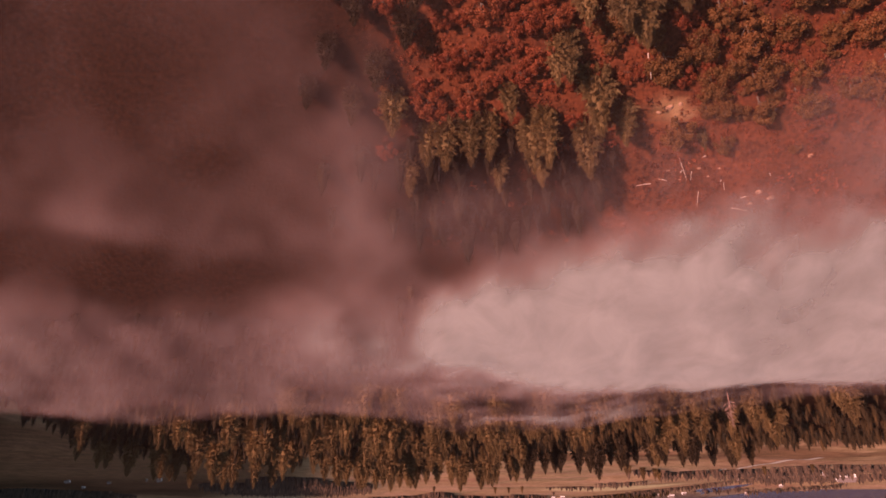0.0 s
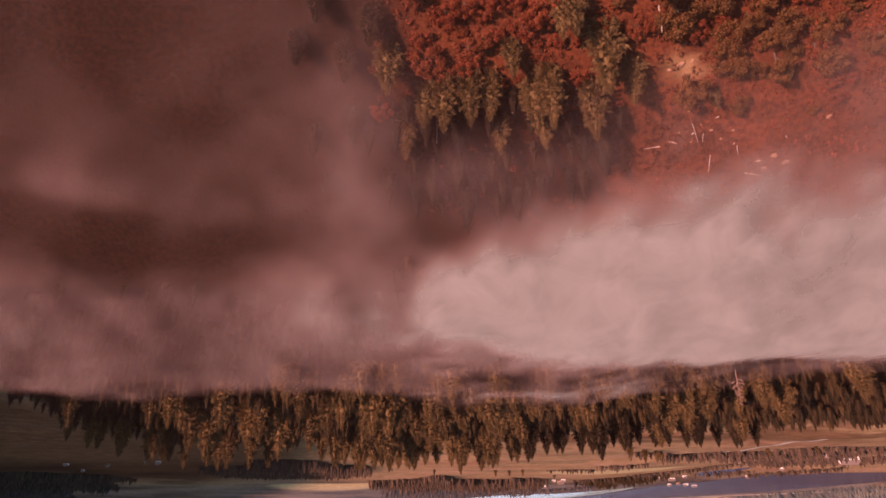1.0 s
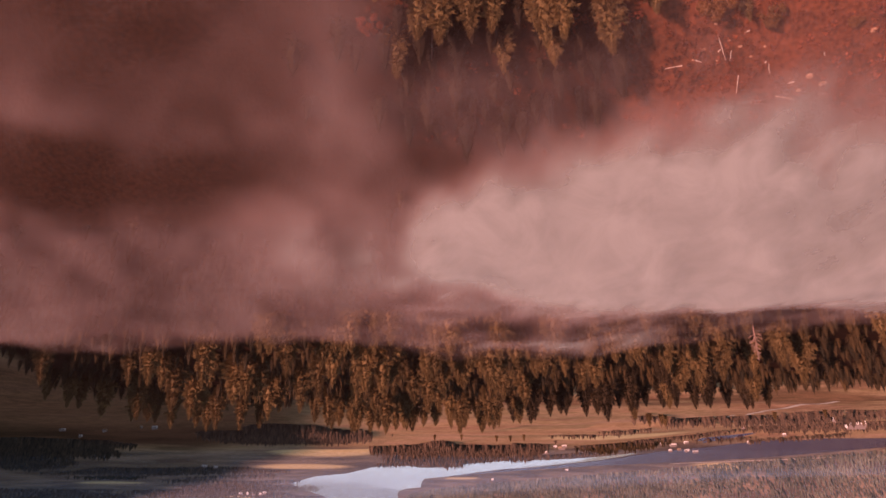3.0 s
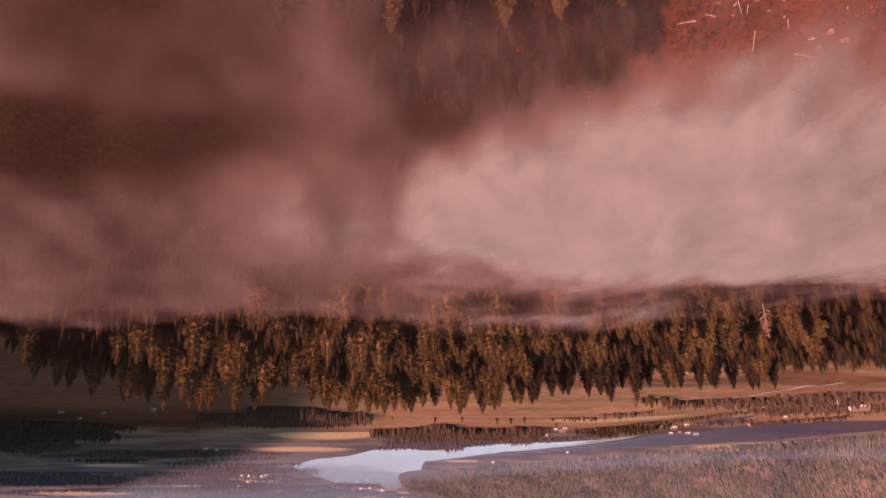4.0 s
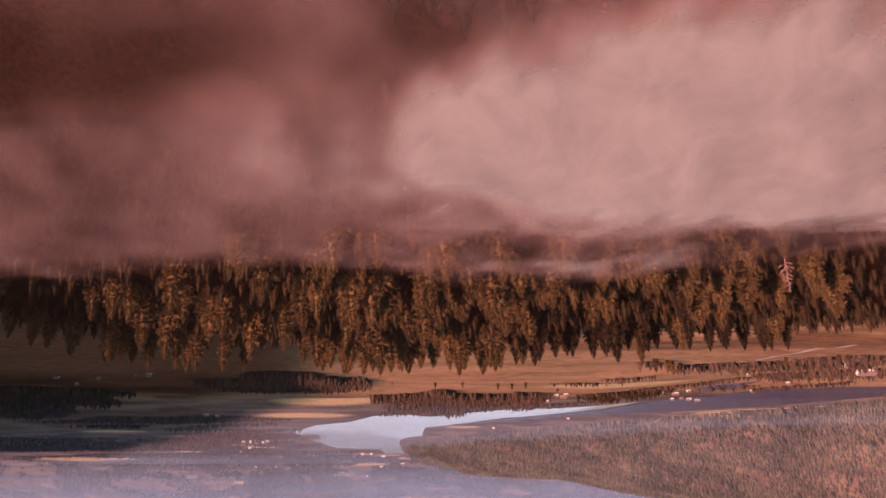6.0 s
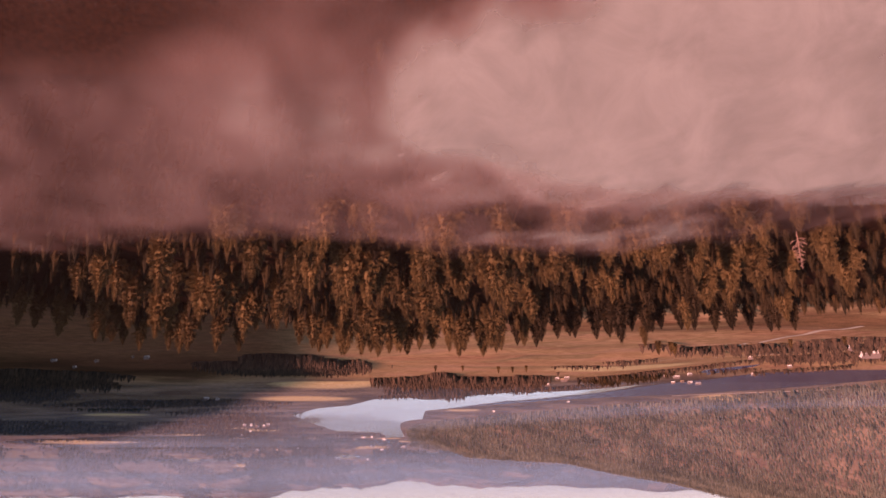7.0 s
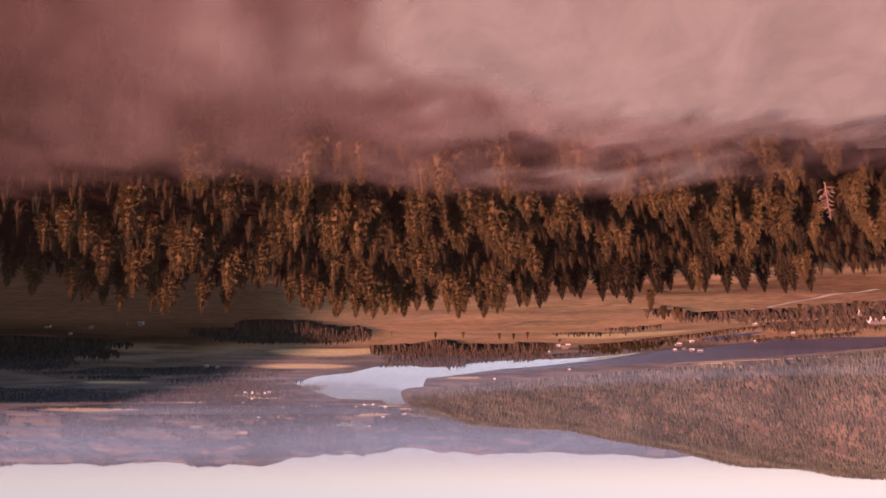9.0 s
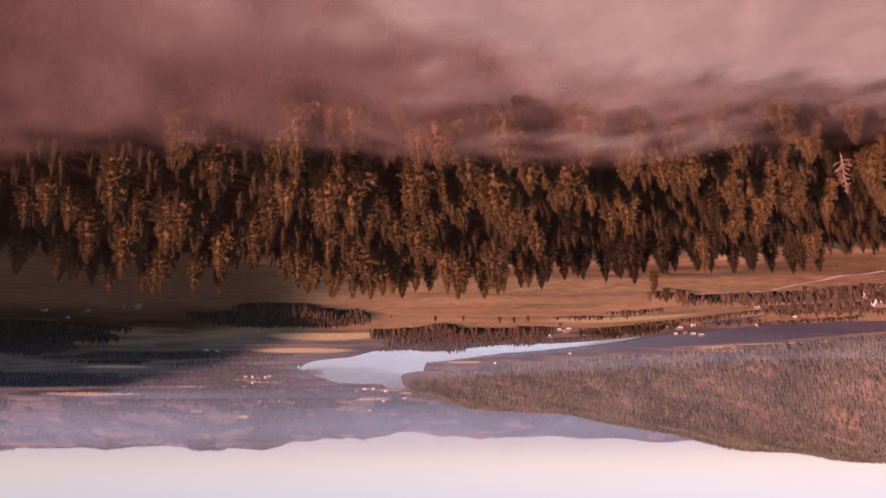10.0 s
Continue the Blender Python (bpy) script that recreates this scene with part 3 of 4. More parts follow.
def dead_spruce(x, y, tall):
    rng = random.Random(12)
    tree = tagged(new("dead_tree"), "dead pinkish-grey spruce with bare branches among live trees", "tree")
    tree.matrix_basis = pose(x, y, float(height(x, y)) - 0.2, 1, 0, 0)
    part("trunk", from_arrays("dead_trunk", *stems(rng, 6, [(0, 0, -1, 0.26), (0, 0, tall * 0.5, 0.15), (0.1, 0, tall, 0.03)]), M_DEAD), tree)
    for i in range(60):
        f = i / 60
        a, r = rng.uniform(0, 6.283), 2.7 * (1 - f) ** 0.8 + 0.3
        z = tall * (0.3 + 0.68 * f)
        part("branch", from_arrays("dead_branch", *stems(rng, 3, [(0, 0, z, 0.2), (r * 0.55 * math.cos(a), r * 0.55 * math.sin(a), z + 0.1 * r, 0.17), (r * math.cos(a), r * math.sin(a), z + 0.35 * r, 0.06)]), M_DEAD), tree)
    return tree


dead_spruce(-121, -55, 16)

# trees standing in the mist on the slope, shade put into their needle colour
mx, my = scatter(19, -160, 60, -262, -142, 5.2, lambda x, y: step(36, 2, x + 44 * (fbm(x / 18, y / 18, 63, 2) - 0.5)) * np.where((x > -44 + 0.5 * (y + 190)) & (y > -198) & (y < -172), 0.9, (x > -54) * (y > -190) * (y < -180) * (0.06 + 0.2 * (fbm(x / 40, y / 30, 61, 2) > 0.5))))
joined_wood("slope_forest", low, mx, my, 13, 15, M_SHADE, "spruces on the slope sunk in the mist, coloured dark as in shade")
# ---- the near slope ----
for x, y, tall in ((3, -198, 16), (8, -197, 13), (-4, -200, 17), (-9, -199, 14), (-21, -199, 18), (-25, -201, 19), (-38, -209, 20), (-36, -197, 17),
                   (-29, -217, 16), (-26, -216, 15), (-14, -206, 12), (-47, -225, 18), (-46, -202, 14), (18, -205, 15), (14, -190, 13),
                   (-70, -196, 7), (-87, -203, 7), (-33, -228, 15), (-57, -232, 17), (-12, -190, 12), (-24, -192, 13), (-41, -232, 23), (-46, -229, 22), (-50, -236, 20), (-37, -239, 20)):
    plant(SPRUCES[rng.choice((0, 1, 1, 3))], x, y, tall / 20.0 * 1.08, rng.uniform(0, 360), rng.uniform(-2, 2))
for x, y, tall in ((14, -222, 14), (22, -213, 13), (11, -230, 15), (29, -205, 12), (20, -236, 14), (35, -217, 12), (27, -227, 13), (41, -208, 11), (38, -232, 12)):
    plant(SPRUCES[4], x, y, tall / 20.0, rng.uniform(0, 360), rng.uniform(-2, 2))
BUSHES = [make_broadleaf(51, 6.0, 3.6, "rusty red autumn bush with dense leaves on the slope", M_RUST),
          make_broadleaf(52, 7.5, 3.4, "orange-brown autumn tree with a lumpy crown on the slope", M_OLIVE),
          make_broadleaf(53, 5.0, 3.8, "olive and orange bush with spreading crown on the slope", M_OLIVE)]
RED = ((-9, -216), (3, -213), (-6, -224), (-18, -221), (-26, -222), (-3, -206), (-17, -210), (8, -204), (-37, -221), (-12, -226), (4, -221), (-36, -226), (-22, -214), (-60, -222))
TAN = ((-69, -224), (-75, -212), (-83, -211), (-70, -208), (-77, -220), (-88, -221), (-101, -219), (-95, -212), (-75, -203), (-56, -213), (-62, -199), (-44, -223), (-110, -220), (-92, -228), (-80, -229), (-104, -228), (-84, -204), (-66, -216), (-118, -212), (-98, -205))
for x, y in RED:
    plant(BUSHES[0], x, y, rng.uniform(0.8, 1.25), rng.uniform(0, 360))
for x, y in TAN:
    plant(BUSHES[rng.choice((1, 2, 2))], x, y, rng.uniform(1.05, 1.6), rng.uniform(0, 360))
sx, sy = scatter(23, -135, 22, -250, -190, 5.0, lambda x, y: np.where((x < -58) & (y < -203), 0.97, np.where(y < -205, 0.6, 0.35)) * (np.hypot((x + 61) / 9, (y + 199) / 8) > 1))
for x, y in zip(sx, sy):
    red = fbm(x / 16, y / 16, 71, 2) + (0.1 if x > -40 else -0.02) > 0.5
    plant(BUSHES[0] if red else BUSHES[rng.choice((1, 2))], x, y, rng.uniform(0.3, 0.9), rng.uniform(0, 360))
settle_first(BUSHES[0], -14, -232)
settle_first(BUSHES[1], -118, -226)
settle_first(BUSHES[2], -122, -204)
tuft = leaf_cloud(random.Random(3), [(0, 0, 0.25, 0.55), (0.5, 0.2, 0.2, 0.4)], 22, 0.25)
ux, uy = scatter(29, -150, 40, -256, -165, 1.55, lambda x, y: (0.35 + 0.5 * (fbm(x / 12, y / 12, 81, 3) > 0.47)) * step(26, 8, x + 0.3 * (y + 200) + 22 * (fbm(x / 20, y / 16, 47, 3) - 0.5)) * (1 - 0.85 * step(-52, -40, x) * step(-200, -192, y)))
joined_wood("undergrowth", tuft, ux, uy, 1.35, 31, M_SCRUB, "low rusty bracken and heather covering the slope", "undergrowth", np.clip(fbm(ux / 14, uy / 14, 83) * 2 - 0.5, 0, 1))


def pole(name, label, x, y, length, radius, lean, turn, category):
    rng = random.Random(int(x * 7 + y))
    rings = [(rng.uniform(-0.05, 0.05), 0, -0.5, radius), (0.06, 0.03, length * 0.4, radius * 0.8), (-0.05, 0.02, length * 0.75, radius * 0.6), (0.05, 0, length, radius * 0.3)]
    ob = tagged(new(name, from_arrays(name, *stems(rng, 7, rings), M_PALE)), label, category)
    ob.matrix_basis = pose(x, y, float(height(x, y)) + (radius if abs(lean) > 60 else 0), 0, lean, turn)
    return ob


pole("tree_snag", "tall bleached bare trunk standing on the slope", -52, -213, 9.0, 0.22, 2, 0, "tree trunk")
pole("tree_snag", "bleached bare trunk standing among spruces", -15, -196, 8.0, 0.2, 0, 0, "tree trunk")
pole("tree_snag", "grey bare trunk with broken top on the slope", 5, -190, 8.5, 0.2, 1, 0, "tree trunk")
for x, y, l, lean, turn in ((-65, -189, 6.5, 38, 125), (-72, -181, 4.5, 30, 80), (-79, -183.5, 3, 6, 0), (-69, -186, 2.5, 20, 60)):
    pole("tree_snag", "pale broken trunk leaning on the rusty slope", x, y, l, 0.13, lean, turn, "tree trunk")
for x, y, l, turn in ((-66, -186, 8, 70), (-78, -184, 5, 95), (-61, -184, 7, 160), (-86, -180, 6, 20), (-83, -177, 5, 170), (-57, -183, 5, 10), (-92, -186, 6, 120), (-72, -190, 4, 40)):
    pole("fallen_log", "bleached fallen log lying on the rusty slope", x, y, l, 0.17, 86, turn, "log")


def boulder(seed, x, y, size):
    rng = random.Random(seed)
    bm = bmesh.new()
    bmesh.ops.create_icosphere(bm, subdivisions=2, radius=1)
    for v in bm.verts:
        v.co *= 1 + 0.35 * noise.noise(v.co * 1.3 + Vector((seed, 0, 0)))
        v.co.z *= 0.38
    me = bpy.data.meshes.new("boulder")
    bm.to_mesh(me)
    bm.free()
    me.materials.append(M_ROCK)
    ob = tagged(new("boulder", me), "pale weathered boulder half sunk in the slope", "rock", "boulders on the slope")
    ob.matrix_basis = pose(x, y, float(height(x, y)), rng.uniform(-20, 20), 0, rng.uniform(0, 360)) @ Matrix.Scale(size, 4)
    return ob


for k, (x, y, s) in enumerate(((-60, -201, 1.3), (-57, -200, 0.8), (-63, -202, 0.7), (-90, -181, 1.0), (-94, -179, 1.2), (-88, -178, 0.8), (-103, -190, 0.9), (-62, -186, 0.55), (-66, -184, 0.45), (-71, -187, 0.6), (-68, -188, 0.4), (-74, -185, 0.5), (-60, -184, 0.4), (-77, -187, 0.45), (-64, -191, 0.5))):
    boulder(k, x, y, s)

# ---- the valley ----
FAR_CONE = cone_tree(7, 5, 0.26)
FAR_ROUND = cone_tree(8, 5, 0.36)


def open_land(x, y):
    """1 where a mown field keeps the trees away."""
    free = np.zeros(np.shape(x))
    for cx, cy, rx, ry in MOWN:
        free = np.maximum(free, np.hypot((x - cx) / rx, (y - cy) / ry) < 1)
    return free


def wood_patch(name, seed, cx, cy, rx, ry, turn, gap, tall, label, mat):
    """A wood with an uneven edge, round an ellipse."""
    c, s = math.cos(radians(turn)), math.sin(radians(turn))

    def inside(x, y):
        u, v = (x - cx) * c + (y - cy) * s, (y - cy) * c - (x - cx) * s
        return np.hypot(u / rx, v / ry) < 0.55 + 0.9 * fbm(x / max(45, 0.4 * rx), y / max(45, 0.4 * ry), seed, 4)
    reach = max(rx, ry) * 1.3
    px, py = scatter(seed, cx - reach, cx + reach, cy - reach, cy + reach, gap, lambda x, y: inside(x, y) * 0.92 * (1 - open_land(x, y)))
    return joined_wood(name, FAR_ROUND if name == "hedge" else FAR_CONE, px, py, tall, seed + 1, mat, label, "trees", None, 0.4)


wood_patch("wood", 101, 218, 770, 120, 210, -6, 5.5, 11, "dark spruce wood in the shade below the meadow", M_HEDGE)
wood_patch("wood", 128, 186, 570, 55, 85, 0, 5, 13, "dark spruces at the near edge of the shaded wood", M_HEDGE)
wood_patch("wood", 102, 860, 1130, 200, 420, -28, 8, 12, "dark shaded wood on the valley side", M_HEDGE)
wood_patch("wood", 103, 0, 1250, 150, 240, 0, 7.5, 16, "reddish-brown wood on the bank of the lake", M_HEDGE)
wood_patch("wood", 104, -150, 1230, 75, 180, 0, 7.5, 15, "reddish-brown wood by the river", M_HEDGE)
wood_patch("wood", 105, -365, 1180, 80, 100, 0, 7, 12, "dark wood by the river with a clearing", M_WOOD)
wood_patch("hedge", 106, -225, 410, 60, 9, 135, 6, 10, "dark row of trees along the meadow", M_HEDGE)
wood_patch("hedge", 107, -355, 450, 80, 75, 30, 8, 9, "brown bushes and small trees along the meadow's edge", M_HEDGE)
wood_patch("hedge", 116, -400, 340, 70, 40, 20, 8, 8, "brown bushes below the ridge", M_HEDGE)
wood_patch("hedge", 108, -690, 960, 130, 70, 0, 10, 11, "brown bushes and trees near the river", M_HEDGE)
wood_patch("hedge", 117, -520, 700, 90, 90, 0, 9, 9, "brown bushes between the fields", M_HEDGE)
wood_patch("wood", 109, 720, 1640, 300, 80, 4, 7, 9, "dark shaded strip of wood across the valley", M_HEDGE)
wood_patch("wood", 110, 620, 2080, 200, 110, 0, 8, 9, "dark wood on the far shore of the lake", M_HEDGE)
wood_patch("wood", 112, 450, 2150, 70, 30, 0, 10, 10, "wood on a spit at the lake", M_HILLWOOD)
wood_patch("wood", 113, 500, 3060, 460, 100, 0, 16, 13, "hazy wood behind the lake", M_WOOD)
wood_patch("wood", 114, 1450, 2350, 380, 330, 0, 12, 11, "dark hazy wood across the valley floor", M_HEDGE)
wood_patch("wood", 119, 800, 2480, 330, 320, 0, 13, 11, "scattered trees between clearings on the valley floor", M_HEDGE)
wood_patch("hedge", 120, 920, 1775, 120, 26, 0, 8, 9, "dark row of trees beside a pale field", M_WOOD)
wood_patch("hedge", 122, -560, 880, 160, 18, 35, 8, 9, "row of brown trees along the river meadow", M_HEDGE)
wood_patch("hedge", 123, -470, 560, 110, 14, 40, 7, 8, "row of brown trees along a field edge", M_HEDGE)
wood_patch("hedge", 115, -215, 780, 60, 16, 10, 7, 7, "row of low bushes on the meadow", M_HEDGE)
wood_patch("hedge", 118, -245, 640, 40, 14, 60, 7, 7, "low brown bushes on the meadow", M_HEDGE)
wood_patch("wood", 124, 1000, 2960, 720, 230, 0, 11, 12, "hazy scattered wood on the far valley floor", M_WOOD)
wood_patch("hedge", 126, -275, 1352, 130, 14, 31, 6, 10, "brown trees along the near bank of the lake", M_HEDGE)
wood_patch("hedge", 127, 70, 1520, 100, 16, 0, 7, 10, "brown trees along the near shore of the lake", M_HEDGE)
for k, (x, y, long, turn) in enumerate(((560, 1760, 130, 12), (700, 1880, 120, -6), (480, 1900, 90, 8), (560, 2420, 150, 4), (840, 2180, 140, -5), (380, 2700, 120, 0), (620, 2720, 170, 6), (980, 2580, 160, -4), (180, 3080, 130, 0), (420, 3120, 150, 5),
                                        (-330, 1120, 70, 20), (-420, 1010, 90, 30), (-560, 1130, 60, 25), (-700, 1120, 100, 30), (-250, 960, 70, 5), (-640, 780, 110, 38))):
    wood_patch("hedge", 130 + k, x, y, long, 11 + 0.008 * y, turn, 7 + 0.0015 * y, 8 + 0.0016 * y, "brown row of trees between fields on the valley floor", M_HEDGE)
for x, y, tall in ((-139, 204, 14), (10, 748, 10), (-29, 745, 9), (-83, 783, 11), (-105, 798, 10), (-121, 760, 11), (-190, 345, 13), (-205, 357, 11), (-213, 372, 12), (-172, 322, 8), (-300, 330, 9), (-330, 300, 8)):
    plant(SPRUCES[rng.choice((0, 1, 3))], x, y, tall / 20.0, rng.uniform(0, 360))

# the wooded hill across the river
hx, hy = scatter(9, -2300, 140, 1150, 3150, 8.6, lambda x, y: step(5, 50, y - (1880 + 0.76 * (np.minimum(x, 60) + 100))) * (height(x, y) > 2.5) * (0.46 + 0.46 * (fbm(x / 90, y / 90, 21) > 0.43)))
tones = np.clip(fbm(hx / 120, hy / 120, 25) * 1.5 - 0.35 + np.random.RandomState(4).normal(0, 0.2, len(hx)), 0, 1)
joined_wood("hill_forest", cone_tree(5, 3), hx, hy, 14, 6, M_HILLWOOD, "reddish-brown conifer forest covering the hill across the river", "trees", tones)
# the forest of the far range
qx, qy = scatter(10, -2600, 2600, 2950, 4000, 12.5, lambda x, y: (height(x, y) > 14) * (0.03 + 0.95 * step(0.46, 0.52, fbm(x / 130, y / 240, 27))) * (1 - open_land(x, y)))
joined_wood("range_forest", cone_tree(4, 2, 0.45), qx, qy, 11, 8, M_WOOD, "distant bluish forest on the far range")

water("lake", ((454, 1971), (355, 1790), (250, 1712), (178, 1591), (110, 1545), (20, 1600), (-120, 1480), (-205, 1440), (-249, 1385), (-326, 1340), (-399, 1295), (-464, 1279), (-421, 1400), (-370, 1470), (-251, 1584), (-167, 1630), (-110, 1690), (-25, 1790), (50, 1860), (62, 2070), (30, 2300), (20, 2550), (80, 2800), (230, 2900), (245, 2640), (400, 2560), (440, 2230)), "pale still lake in the valley reflecting the sky")
water("river", ((-25, 1800), (-146, 1700), (-313, 1607), (-570, 1504), (-801, 1408), (-1010, 1285), (-1400, 1120), (-1350, 800), (-818, 1075), (-736, 1155), (-636, 1180), (-555, 1270), (-490, 1310), (-430, 1402), (-376, 1474), (-256, 1590), (-172, 1640), (-100, 1715)), "dark still river at the foot of the wooded hill", 0.9, M_RIVER)
water("pond", ((-509, 1140), (-538, 1010), (-600, 1000), (-590, 1090), (-535, 1190)), "small still side water beside the river", 2.6, M_RIVER)


def track(outline, width, label):
    """A bare track that follows the ground."""
    verts, faces = [], []
    pts = [Vector((*p, 0)) for p in outline]
    line = [a.lerp(b, k / 12) for a, b in zip(pts, pts[1:]) for k in range(12)] + [pts[-1]]
    for i, p in enumerate(line):
        d = (line[min(i + 1, len(line) - 1)] - line[max(i - 1, 0)]).normalized()
        n = Vector((-d.y, d.x, 0)) * width / 2
        for s in (-1, 1):
            q = p + n * s
            verts.append((q.x, q.y, float(height(q.x, q.y)) + 0.35))
    for i in range(len(line) - 1):
        faces.append((2 * i, 2 * i + 1, 2 * i + 3, 2 * i + 2))
    return tagged(new("track", from_arrays("track", verts, faces, M_TRACK)), label, "track", "", "structure")


track(((-288, 513), (-304, 469), (-287, 352), (-283, 258), (-289, 201)), 5, "pale bare farm track along the meadow")
track(((-466, 480), (-380, 570), (-320, 640), (-250, 720)), 4, "pale bare farm track between the fields")
track(((-570, 1535), (-700, 1480), (-801, 1432), (-900, 1375)), 7, "pale bare bank road along the river")


def make_house(x, y, w, l, tall, turn, wall, label):
    home = tagged(new("house"), label, "house", "houses in the valley")
    home.matrix_basis = pose(x, y, float(height(x, y)), 0, 0, turn)

    def box(x0, x1, y0, y1, z0, z1):
        v = [(a, b, c) for c in (z0, z1) for a, b in ((x0, y0), (x1, y0), (x1, y1), (x0, y1))]
        return v, [(0, 3, 2, 1), (4, 5, 6, 7), (0, 1, 5, 4), (1, 2, 6, 5), (2, 3, 7, 6), (3, 0, 4, 7)]
    part("wall", from_arrays("house_wall", *box(-l / 2, l / 2, -w / 2, w / 2, -1.5, tall), wall), home)
    e, h, o = 0.5, tall + w * 0.42, 0.25
    v, f = [], []
    for s in (-1, 1):
        b = len(v)
        for x0 in (-l / 2 - e, l / 2 + e):
            v += [(x0, 0, h), (x0, s * (w / 2 + e), tall - 0.3), (x0, s * (w / 2 + e), tall - 0.3 + o), (x0, 0, h + o)]
        f += [(b, b + 1, b + 2, b + 3), (b + 4, b + 7, b + 6, b + 5), (b, b + 4, b + 5, b + 1), (b + 2, b + 6, b + 7, b + 3), (b + 1, b + 5, b + 6, b + 2)]
    roof = part("roof", from_arrays("house_roof", v, f, M_ROOF), home)
    gable = [(s * (l / 2 - 0.01), t * w / 2, tall if t else h - 0.1) for s in (-1, 1) for t in (-1, 1, 0)]
    part("gable", from_arrays("house_gable", gable[:3], [(0, 1, 2)], wall), home)
    part("gable", from_arrays("house_gable", gable[3:], [(0, 2, 1)], wall), home)
    part("chimney", from_arrays("house_chimney", *box(l * 0.18, l * 0.18 + 0.8, -0.4, 0.4, tall, h + 1.1), M_ROOF), roof)
    for s in (-1, 1):
        for k in range(3):
            px = (-0.32 + 0.32 * k) * l
            part("window", from_arrays("house_window", *box(px - 0.55, px + 0.55, s * (w / 2 + 0.02) - 0.03, s * (w / 2 + 0.02) + 0.03, tall * 0.45, tall * 0.45 + 1.3), M_PANE), home)
    return home


HOMES = ((332, 523, 8, 11, 5), (345, 516, 5, 6, 3), (418, 587, 7, 9, 4), (482, 610, 8, 14, 4), (519, 737, 7, 9, 4), (672, 2244, 12, 14, 8), (649, 2245, 12, 13, 9),
         (634, 2267, 12, 13, 9), (612, 2280, 12, 14, 8), (588, 2227, 12, 15, 8), (583, 1533, 9, 14, 5), (562, 1556, 8, 12, 5))
HOMES_B = ((-499, 1290, 7, 10, 4), (-514, 1275, 6, 9, 4), (-494, 1165, 7, 10, 4), (-449, 1180, 6, 9, 4), (-222, 1120, 7, 10, 4), (-238, 1105, 7, 11, 4), (-206, 1345, 6, 11, 3),
           (-466, 498, 13, 26, 6), (-653, 877, 6, 9, 3), (-653, 1075, 7, 9, 4), (-449, 764, 6, 8, 3))
HOMES_C = ((847, 3163, 12, 18, 6), (756, 3165, 12, 17, 6), (658, 3128, 12, 16, 6), (324, 3120, 12, 22, 6), (279, 3200, 12, 20, 6), (460, 3280, 12, 22, 6), (356, 3330, 12, 16, 8), (378, 2950, 10, 14, 5), (-150, 1860, 8, 11, 5), (-330, 1640, 7, 12, 4),
           (498, 3310, 14, 26, 6), (400, 3300, 14, 24, 6), (293, 2837, 12, 22, 6), (330, 2850, 12, 18, 6), (250, 2960, 12, 20, 6), (180, 3150, 12, 24, 6), (-178, 1288, 9, 22, 4), (-200, 1325, 9, 24, 4), (-228, 1300, 8, 16, 4), (-241, 1158, 9, 16, 5), (-478, 1200, 9, 16, 4), (-535, 1290, 9, 15, 4), (-560, 1310, 8, 14, 4), (-627, 1174, 8, 14, 4), (-400, 412, 8, 12, 4), (720, 2520, 11, 18, 5), (800, 2700, 11, 20, 5))
for x, y, w, l, tall in HOMES + HOMES_B + HOMES_C:
    size = 0.45 if x > 0 and y < 800 else 0.75
    make_house(x, y, w * size, l * size, tall * size, rng.choice((0, 8, -12, 80, 25)), M_TIMBER if int(x + y) % 4 == 1 else M_WALL, "small pale house with a dark gabled roof in the valley")


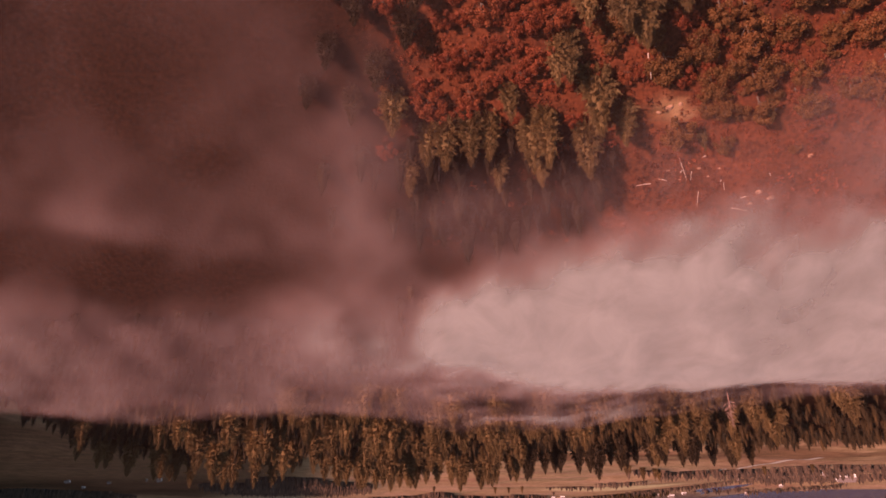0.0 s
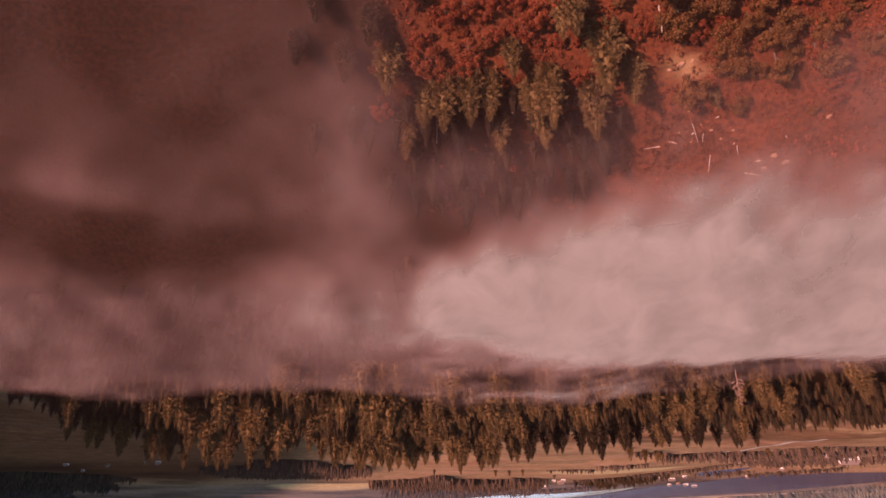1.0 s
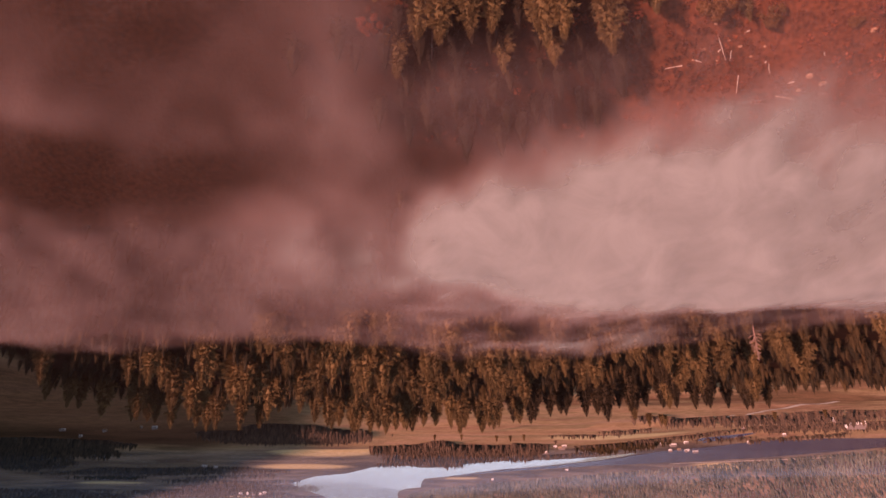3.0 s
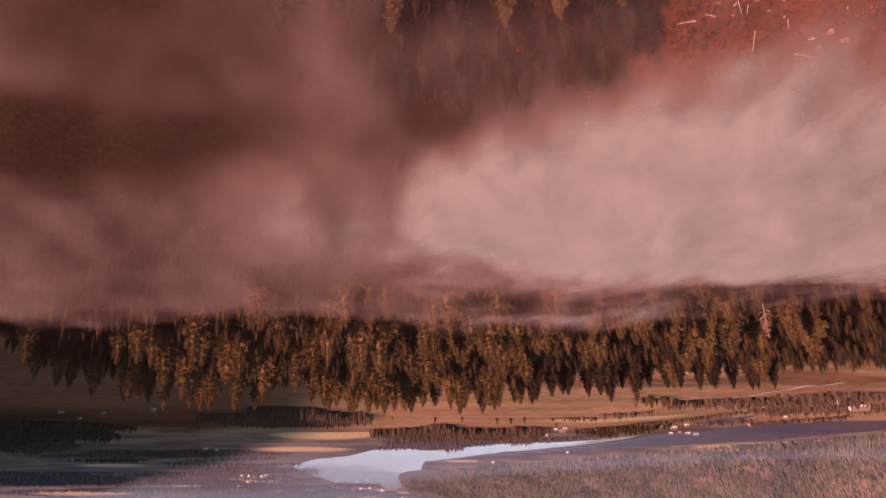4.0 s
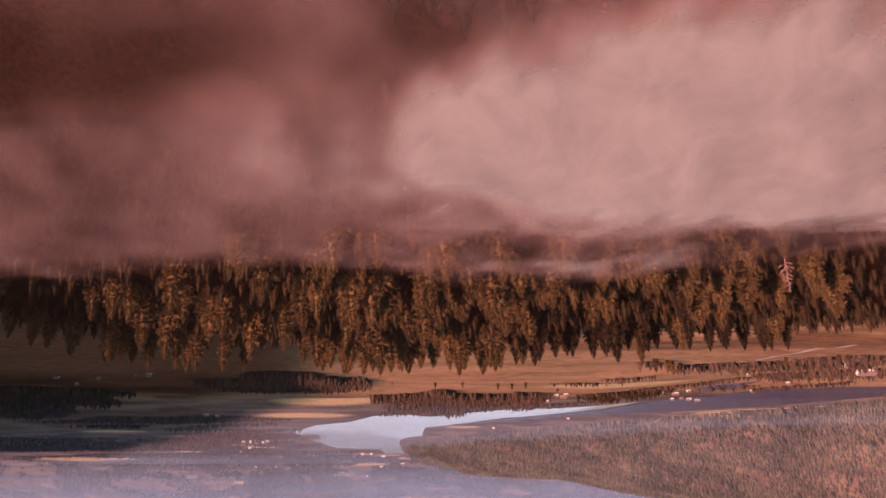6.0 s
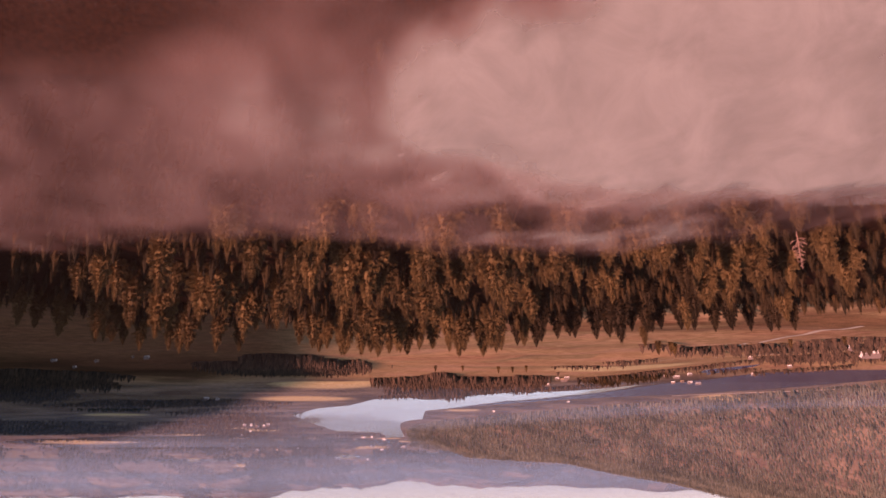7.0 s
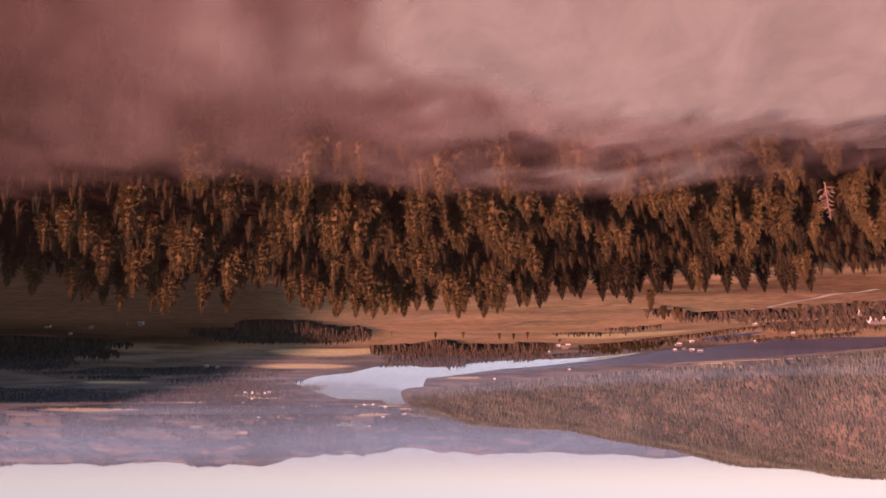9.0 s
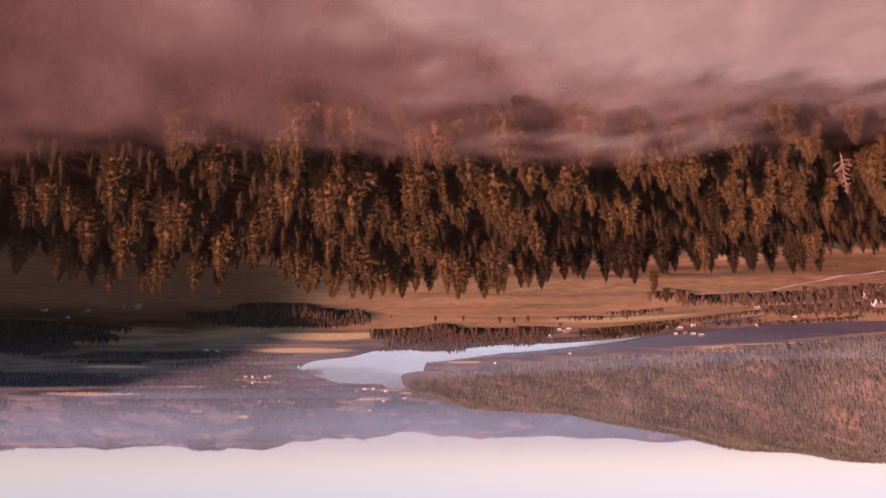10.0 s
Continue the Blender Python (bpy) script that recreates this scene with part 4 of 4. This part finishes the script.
# ---- mist ----
def mist_amount(x, y, seed, lift):
    """How much the mist hides at a place on the slope, from 0 to 1."""
    drift = fbm(x / 48 + seed * 0.05, y / 34, 5, 4) - 0.5
    curl = fbm(x / 24 - seed * 0.06, y / 17, 21, 4) - 0.5
    fine = fbm(x / 9 + seed * 0.4, y / 7, seed + 9, 4) - 0.5
    y = y + (lift - 17) * (0.9 + 2.1 * step(-152, -124, y))
    u, v = x + 8 * drift + 9 * curl, y + 6 * drift + 10 * curl
    # the bright bank: a slow rise from the slope, a clean side and a curved far edge
    fore = np.interp(x, (-130, -60, -30, 0, 10, 20), (-211, -201, -195, -187, -182, -175))
    back = np.interp(x, (-140, -123, -100, -73, -62, -46, -30, -15, -8, 8, 13, 18, 22), (-112, -114, -121, -122, -127, -131, -135, -140, -143, -147, -150, -157, -164))
    side = 8 * (1 - step(-190, -160, y))
    notch = 5 * step(0.4, 0.9, soft_noise(x / 8 + 0.3 * drift, y / 40, 95)) * step(6, -12, x)
    core = 0.985 * step(0, 34, v + 16 * fine - fore) * step(27 + side, 9 - 2 * side, u + 7 * fine) * (1 - step(-5, 3, y + 9 * curl + 9 * fine + notch - back))
    ahead = 0.1 * step(-20, 6, v - fore) * step(20, -10, u) * (1 - step(-170, -150, y))
    ahead = ahead + 0.26 * step(-78, -114, x + 20 * drift) * step(-228, -198, y) * (1 - step(-170, -150, y)) + 0.12 * step(-50, -36, x) * step(24, 8, u) * step(-200, -186, v) * (1 - step(-170, -150, y)) + 0.1 * step(-50, -70, x) * step(-204, -188, v) * (1 - step(-170, -150, y))
    # torn wisps between the bank and the trees of the ridge
    hem = np.interp(x, (-132, -108, -71, -34, -1, 14, 36, 55, 72, 97, 129, 170), (-103, -94, -96, -104, -110, -112, -121, -122, -120, -115, -117, -119)) + 14 * curl + 8 * fine
    under = 1 - step(-8, 3.5, y - hem)
    lumps = soft_noise(x / 15 + 3, y / 6 + 2, 92) * 0.55 + soft_noise(x / 6, y / 4, 93) * 0.45
    torn = 0.13 + 0.32 * step(0.25, 0.8, lumps) + 0.08 * np.exp(-((y - hem + 9) / 5) ** 2) * step(-62, -40, x)
    torn = torn + 0.26 * np.exp(-((x - 1) / 10) ** 2 - ((y + 133) / 4) ** 2)
    torn = torn * (1 - 0.85 * np.exp(-((x + 14) / 22) ** 2 - ((y + 131 + 0.2 * x) / 6.5) ** 2)) * (1 - 0.35 * step(-55, -80, x))
    veil = torn * step(30, 14, x) * step(-168, -150, y) * under
    # the shaded bank beside it
    left = 0.23 + 0.06 * step(92, 104, x) - 0.11 * step(30, 76, x) * step(-200, -220, y) + 0.05 * np.exp(-((x - 50) / 24) ** 2 - ((y + 205) / 12) ** 2) + 0.03 * step(-172, -160, y) - 0.03 * step(50, 80, x) + 0.1 * step(98, 116, x) * step(-172, -160, y)
    left = left + 0.16 * np.exp(-((x - 92) / 20) ** 2 - ((v + 183) / 6) ** 2) + 0.17 * np.exp(-((x - 42) / 20) ** 2 - ((v + 154) / 8) ** 2) + 0.09 * np.exp(-((x - 62) / 30) ** 2 - ((v + 126) / 9) ** 2)
    gap = np.exp(-((v + 173.5 + 0.05 * (x - 80) + 16 * drift) / (4.5 + 3 * step(0.35, 0.7, lumps) + 2.5 * step(60, 110, x))) ** 2)
    left = np.maximum((0.85 + 0.25 * step(64, 34, x) * step(-204, -188, y)) * left - 0.3 * step(14, 72, x + 30 * curl) * gap, 0.05)
    left = left * (1 - 0.5 * np.exp(-((x - 102) / 6) ** 2 - ((y + 145) / 8) ** 2)) * (1 - 0.6 * np.exp(-((x - 24) / 5) ** 2 - ((y + 134) / 4.5) ** 2))
    left = left * step(-2 - 8 * step(-195, -175, y), 44 - 26 * step(-195, -175, y), u + (34 * drift + 26 * curl + 10 * fine) * step(-180, -200, y)) * under
    left = left * (1 - 0.24 * step(-178, -187, v) * step(20, 40, x))
    halo = (0.5 + 0.7 * curl) * step(62, 14, u + 14 * fine) * step(-182, -160, v + 0.4 * (x - 20)) * (1 - step(-147, -138, y + 10 * curl)) * step(-20, 0, x)
    d = np.maximum(np.maximum(np.maximum(core, ahead), halo), np.maximum(left, veil))
    d = np.clip(d * (1 + (1.2 * drift + 1.9 * curl + 1.7 * fine) * (1 - 0.88 * core)), 0, 0.985)
    # a faint floor added in the top sheet lightens the near slope's darks
    return np.maximum(d, (0.0 if lift < 20 else 0.05) * step(-288, -260, y) * (1 - step(-150, -125, y)))


def mist_sheet(lift, seed, share):
    xs, ys = np.linspace(-330, 330, 265), np.linspace(-290, -85, 104)
    x, y = (a.ravel() for a in np.meshgrid(xs, ys))
    base = np.interp(y, PROFILE_Y, PROFILE_Z) - 11 * step(-10, -125, x) * step(-200, -120, y)
    z = base + lift + 6 * (fbm(x / 40 + seed, y / 40, seed, 2) - 0.5)
    d = 1 - (1 - mist_amount(x, y, seed, lift)) ** share
    d = d * step(-290, -262, y) * step(330, 240, np.abs(x))                  # it thins out at its borders
    faces = grid_faces(len(xs), len(ys))
    faces = faces[(d[faces] > 0.004).any(1)]
    used, flat = np.unique(faces, return_inverse=True)
    me = from_arrays("mist", np.stack([x, y, z], 1)[used], flat.reshape(faces.shape), M_MIST, {"veil": d[used]}, True)
    return tagged(new("mist", me), "drifting white morning mist lying over the slope", "mist", "", "stuff")


# a faint sheet added to lighten the dark gaps of the ridge wood
def ridge_lift():
    xs, ys = np.linspace(-330, 200, 60), np.linspace(-170, 110, 40)
    x, y = (a.ravel() for a in np.meshgrid(xs, ys))
    z = np.interp(y, PROFILE_Y, PROFILE_Z) - 11 * step(-10, -125, x) + 27
    d = 0.013 * step(-165, -125, y) * (1 - step(60, 108, y)) * step(-325, -250, x) * (1 - step(140, 198, x))
    me = from_arrays("mist", np.stack([x, y, z], 1), grid_faces(len(xs), len(ys)), M_MIST, {"veil": d}, True)
    return tagged(new("mist", me), "faint veil added over the wooded ridge to lift its darks", "mist", "", "stuff")


ridge_lift()
for lift, seed, share in ((5, 3, 0.15), (11, 7, 0.2), (17, 11, 0.32), (24, 15, 0.4)):
    mist_sheet(lift, seed, share)


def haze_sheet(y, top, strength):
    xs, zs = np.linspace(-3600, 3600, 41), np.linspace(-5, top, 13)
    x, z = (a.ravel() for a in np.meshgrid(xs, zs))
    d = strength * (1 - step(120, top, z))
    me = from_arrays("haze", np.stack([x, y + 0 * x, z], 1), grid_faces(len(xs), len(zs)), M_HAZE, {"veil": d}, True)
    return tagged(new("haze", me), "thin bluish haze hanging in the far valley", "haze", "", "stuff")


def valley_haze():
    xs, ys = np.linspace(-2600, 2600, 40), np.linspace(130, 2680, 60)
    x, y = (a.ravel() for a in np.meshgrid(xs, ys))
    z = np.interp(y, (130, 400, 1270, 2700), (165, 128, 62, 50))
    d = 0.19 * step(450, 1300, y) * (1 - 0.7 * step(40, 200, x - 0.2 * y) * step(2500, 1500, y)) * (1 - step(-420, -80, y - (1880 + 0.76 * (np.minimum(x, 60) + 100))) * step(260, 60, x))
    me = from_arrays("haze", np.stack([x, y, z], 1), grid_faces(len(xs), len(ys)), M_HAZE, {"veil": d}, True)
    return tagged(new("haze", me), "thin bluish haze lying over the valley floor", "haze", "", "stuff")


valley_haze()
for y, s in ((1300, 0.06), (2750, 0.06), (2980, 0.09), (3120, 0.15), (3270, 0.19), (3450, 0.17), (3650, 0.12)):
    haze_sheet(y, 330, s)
